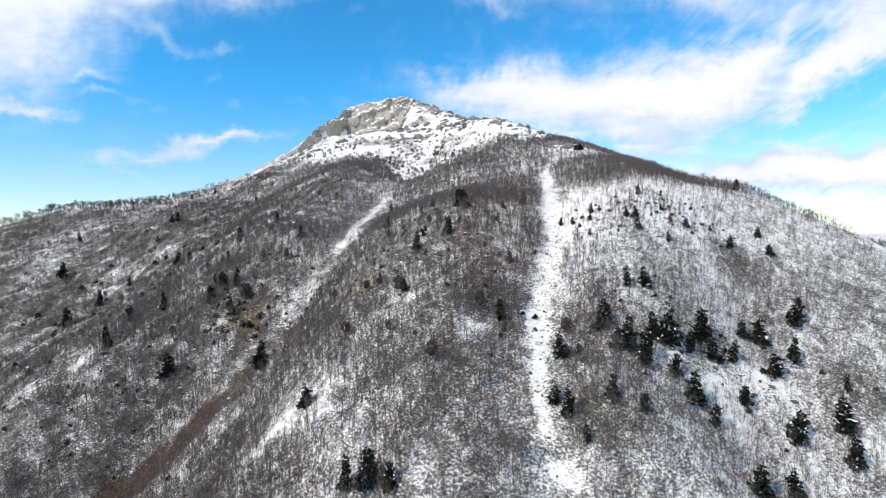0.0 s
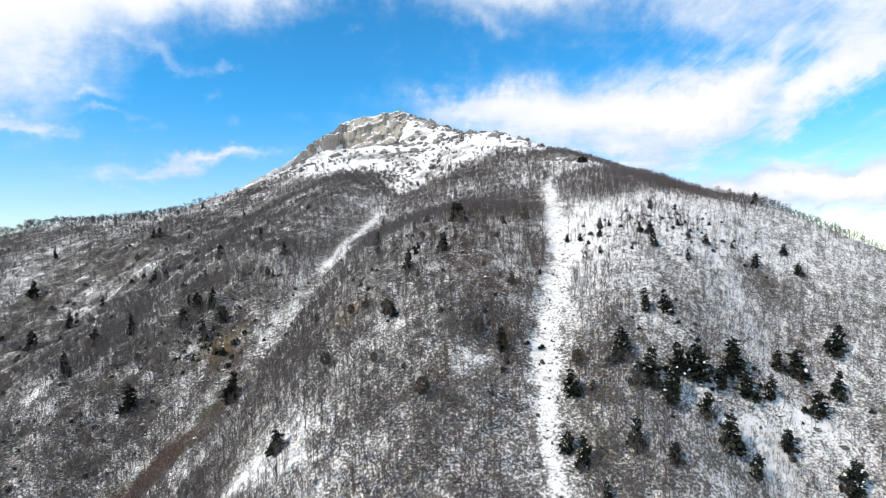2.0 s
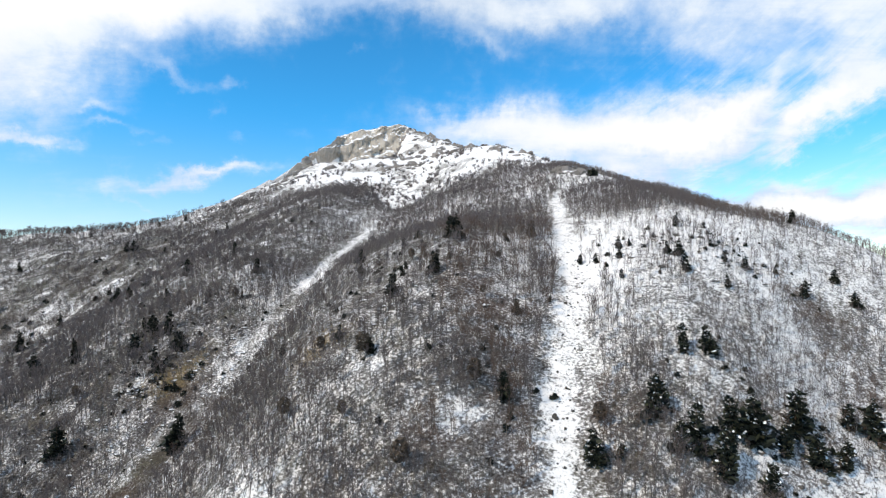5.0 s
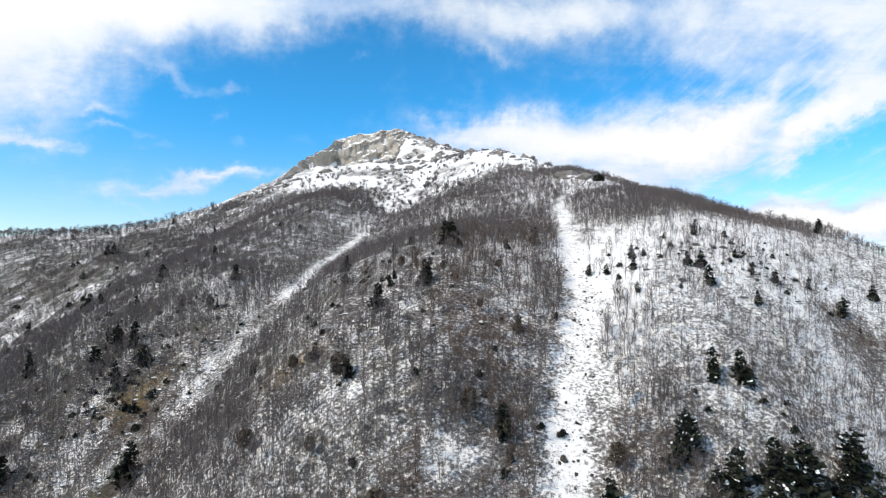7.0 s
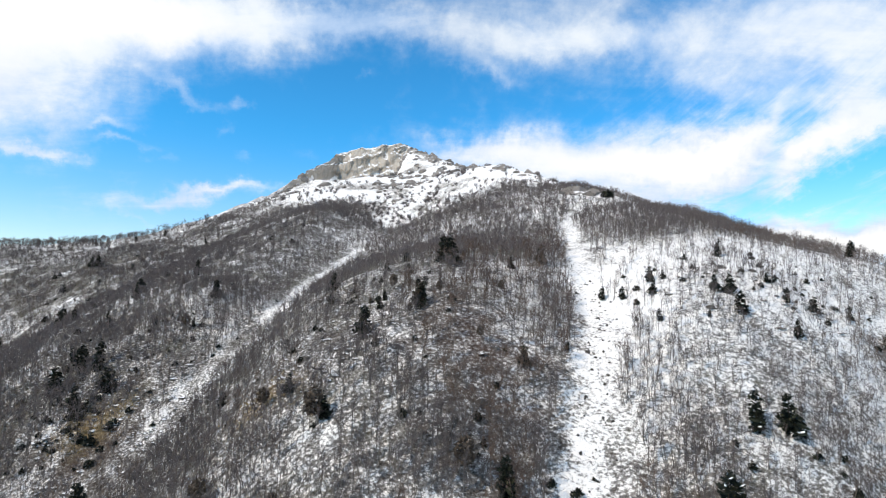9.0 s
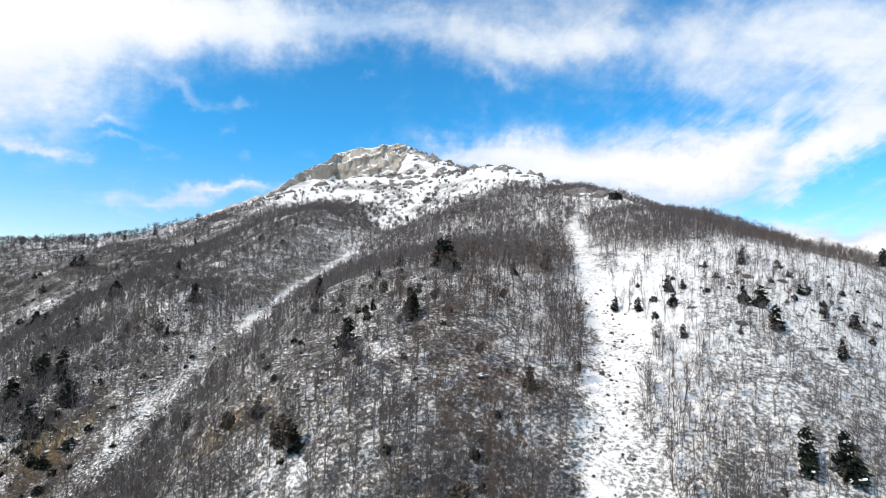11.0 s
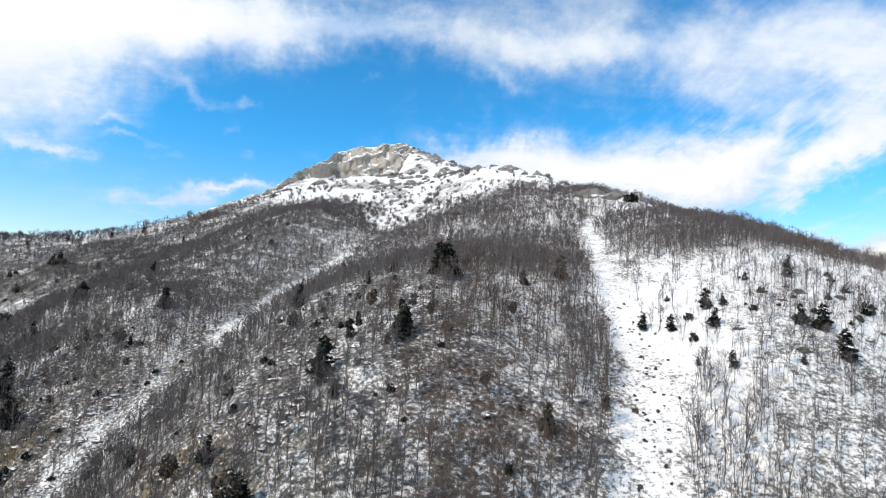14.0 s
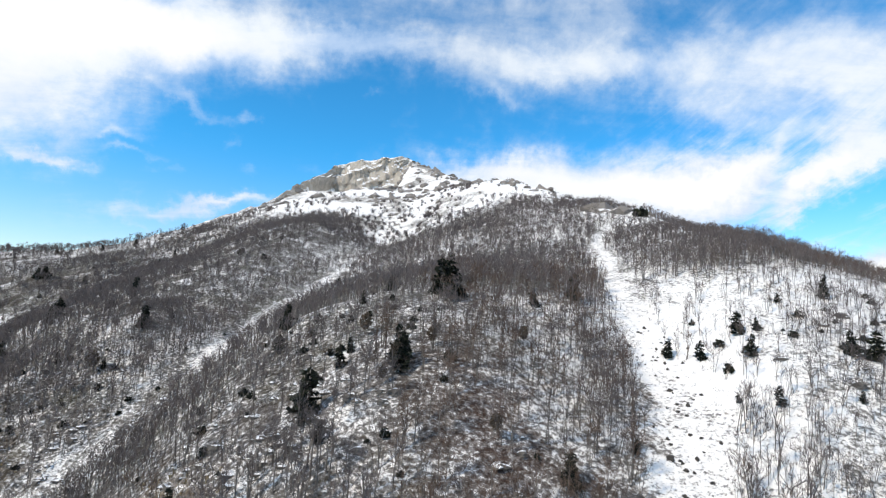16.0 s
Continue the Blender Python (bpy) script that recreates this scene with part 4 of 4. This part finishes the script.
def build_oaks():
    kits = [oak_kit() for _ in range(3)]
    for x, y, tall in OAKS:
        kit = kits[int(rng.integers(3))]
        ob = thing("oak_tree", "small round oak with withered grey-brown leaves", "tree", "oaks with withered leaves")
        part("trunk", kit[0], ob), part("limbs", kit[1], ob), part("foliage", kit[2], ob)
        ob.matrix_basis = stand(x, y, float(rng.uniform(0, 6.28)), tall / 8)


build_oaks()


# ---------------------------------------------------------------- rock: the summit wall, crags, stones
def build_cliff():
    xs, ds = np.arange(-246, -48, 1.8), np.r_[np.arange(-7, 0, 1.6), np.arange(0, 26, 0.9), np.arange(26, 36, 2)]
    x, d = np.meshgrid(xs, ds)
    y = np.interp(x, CLIFF_X, CLIFF_Y) - d
    y0 = y.copy()
    z = height(x, y)
    crack = np.abs(fbm(x, z * 0.5, 19, 4, 101) - 0.5) * 2
    ledge = smooth(fbm((x + z) * 0.45, (z - 0.4 * x) * 1.5, 20, 4, 111), 0.42, 0.6)
    steep = smooth(d, -1, 4) * (1 - smooth(d, 22, 34)) * smooth(x, -246, -230) * (1 - smooth(x, -75, -50))
    y = y0 - steep * (12 * (0.4 - crack) + 6.5 * ledge + 5 * (fbm(x, z, 7, 3, 121) - 0.5))
    z = z - 0.6 + 2.4 * steep + steep * 4.5 * (fbm(x, y, 11, 3, 131) - 0.5)
    ob = link_mesh("cliff", np.c_[x.ravel(), y.ravel(), z.ravel()].tolist(), grid_faces(len(ds), len(xs)).tolist(), CLIFF, smooth_faces=False)
    return tagged(ob, "pale grey-brown summit cliff with snow on its ledges", "cliff", kind="structure")


build_cliff()


def boulder_mesh(name, material, flat, seed, detail=2):
    bm = bmesh.new()
    bmesh.ops.create_icosphere(bm, subdivisions=detail, radius=1.0)
    for v in bm.verts:
        p = v.co.copy()
        w = noise.noise(p * 1.3 + Vector((seed, 0, 0))) * 0.6 + noise.noise(p * 3.1 + Vector((0, seed, 0))) * 0.5
        v.co = Vector((p.x * (1 + w) * 1.25, p.y * (1 + w), p.z * (1 + w) * flat))
    me = bpy.data.meshes.new(name)
    bm.to_mesh(me)
    bm.free()
    me.materials.append(material)
    return me


def build_rocks():
    crags = [boulder_mesh("crag", CRAG, f, 3.7 * k + 1, 2) for k, f in enumerate((0.8, 0.6, 1.0, 0.7))]
    spots = []
    # along the eastern crest, down the western one, and in the snow bowl between them
    for line, lo, hi, count, wide in (("summit_crest", 0.25, 0.98, 60, 16), ("summit_crest", 0.45, 0.95, 30, 5), ("west_crest", 0.55, 0.97, 50, 20), ("summit_bowl", 0.0, 0.95, 90, 46)):
        pts = np.array(CRESTS[line], float)
        run = np.r_[0, np.cumsum(np.hypot(*np.diff(pts[:, :2], axis=0).T))]
        for f in np.linspace(lo, hi, count):
            f = f + rng.uniform(-0.02, 0.02)
            x, y = np.interp(f * run[-1], run, pts[:, 0]), np.interp(f * run[-1], run, pts[:, 1])
            spots.append((x + rng.normal() * wide, y - abs(rng.normal()) * wide * 0.8, rng.uniform(1.6, 4.8) * (1.0 + 0.7 * (y > 700)) * (0.75 if wide < 6 else 1.0)))
    spots += [(-60 + rng.normal() * 34, 935 + rng.normal() * 30, rng.uniform(2.0, 5.5)) for _ in range(70)]
    spots += [(62, 596, 6.0), (68, 590, 4.5), (98, 480, 4.0), (100, 455, 3.6), (99, 428, 8.5), (105, 413, 6.0)]
    for x, y, size in spots:
        ob = tagged(new("crag", crags[int(rng.integers(4))]), "grey-brown rock crag capped with snow", "rock", "crags below the summit")
        ob.matrix_basis = Matrix.Translation((0, 0, -0.35 * float(size))) @ stand(float(x), float(y), float(rng.uniform(0, 6.28)), float(size))
    ledges = [boulder_mesh("outcrop", STONE, f, 2.3 * k + 4, 2) for k, f in enumerate((0.5, 0.65, 0.45))]
    # outcrops on the spur's crest, on the western flank and on the eastern face
    for cx, cy, rx, ry, count in ((-18, 232, 16, 11, 70), (22, 224, 12, 12, 8), (-98, 262, 26, 22, 150), (-165, 270, 40, 35, 60), (108, 250, 28, 18, 22), (108, 186, 24, 9, 35)):
        for _ in range(count):
            x, y = cx + rng.normal() * rx * 0.7, cy + rng.normal() * ry * 0.7
            ob = tagged(new("outcrop", ledges[int(rng.integers(3))]), "dark rock outcrop with snow on top", "rock", "outcrops on the slope")
            ob.matrix_basis = stand(float(x), float(y), float(rng.uniform(-0.7, 0.7)), float(rng.uniform(0.35, 1.15)))
    stones = [boulder_mesh("stone", STONE_DARK, f, 5.1 * k + 2, 2) for k, f in enumerate((1.0, 1.3, 0.8))]
    pts = np.array(CRESTS["right_gully"], float)
    run = np.r_[0, np.cumsum(np.hypot(*np.diff(pts[:, :2], axis=0).T))]
    for k in range(150):
        f = rng.uniform(0.42, 0.92)
        x, y = np.interp(f * run[-1], run, pts[:, 0]), np.interp(f * run[-1], run, pts[:, 1])
        size = rng.uniform(0.1, 0.38) * (2.2 if k % 14 == 0 else 1)
        ob = tagged(new("stone", stones[k % 3]), "dark stone half sunk in the snow of a gully", "stone", "stones in the gully")
        ob.matrix_basis = stand(float(x + rng.normal() * 3.4), float(y), float(rng.uniform(0, 6.28)), float(size))


STONE_DARK = rock_material("dark_stone", (0.03, 0.028, 0.026), (0.12, 0.11, 0.10), False)
build_rocks()


# ---------------------------------------------------------------- undergrowth
def build_scrub():
    thickets = [shrub_shape(rng, 1.1, 6, 0.05) for _ in range(4)]
    grass = [shrub_shape(rng, 0.7, 10, 0.12) for _ in range(3)]

    def spots(count, x0, x1, y0, y1, lo, hi, chance):
        x, y = rng.uniform(x0, x1, count), rng.uniform(y0, y1, count)
        gd, ga = line_distance(x, y, CRESTS["right_gully"])
        keep = (rng.uniform(size=count) < chance(x, y)) & (gd > 2 + 5 * ga)
        x, y = x[keep], y[keep]
        return np.c_[x, y, height(x, y) - 0.05, rng.uniform(lo, hi, len(x))]

    lots = [
        ("low_scrub", "low bare grey scrub poking through the snow", "scrub", TWIGS, thickets, spots(9000, -190, 200, 142, 310, 0.35, 0.9, lambda x, y: smooth(fbm(x, y, 18, 3, 151), 0.42, 0.6))),
        ("bracken", "dead reddish-brown bracken and leafy twigs", "bracken", BRACKEN, thickets, spots(26000, -160, 160, 142, 290, 0.5, 1.35, lambda x, y: 0.85 * brown_cover(x, y) ** 2)),
        ("summit_scrub", "sparse grey shrubs on the snowy summit slopes", "scrub", TWIGS, [shrub_shape(rng, 3.4, 26, 0.24) for _ in range(4)], spots(3600, -230, 150, 470, 900, 0.5, 1.4, lambda x, y: smooth(fbm(x, y, 60, 3, 141), 0.42, 0.62) * (0.25 + 0.75 * (1 - smooth(y, 560, 720))))),
        ("dry_grass", "dry ochre grass on a bare bank", "grass", STRAW, grass, np.r_[spots(2600, -122, -92, 252, 280, 0.6, 1.3, lambda x, y: bump(x, y, -109, 267, 9.5, 6.5)), spots(900, -52, -22, 214, 238, 0.6, 1.3, lambda x, y: bump(x, y, -36, 225, 8, 4.5))]),
    ]
    for name, label, category, material, shapes, places in lots:
        tagged(new(name, mesh_from(name, scattered(shapes, places, rng), material)), label, category, kind="stuff")


build_scrub()
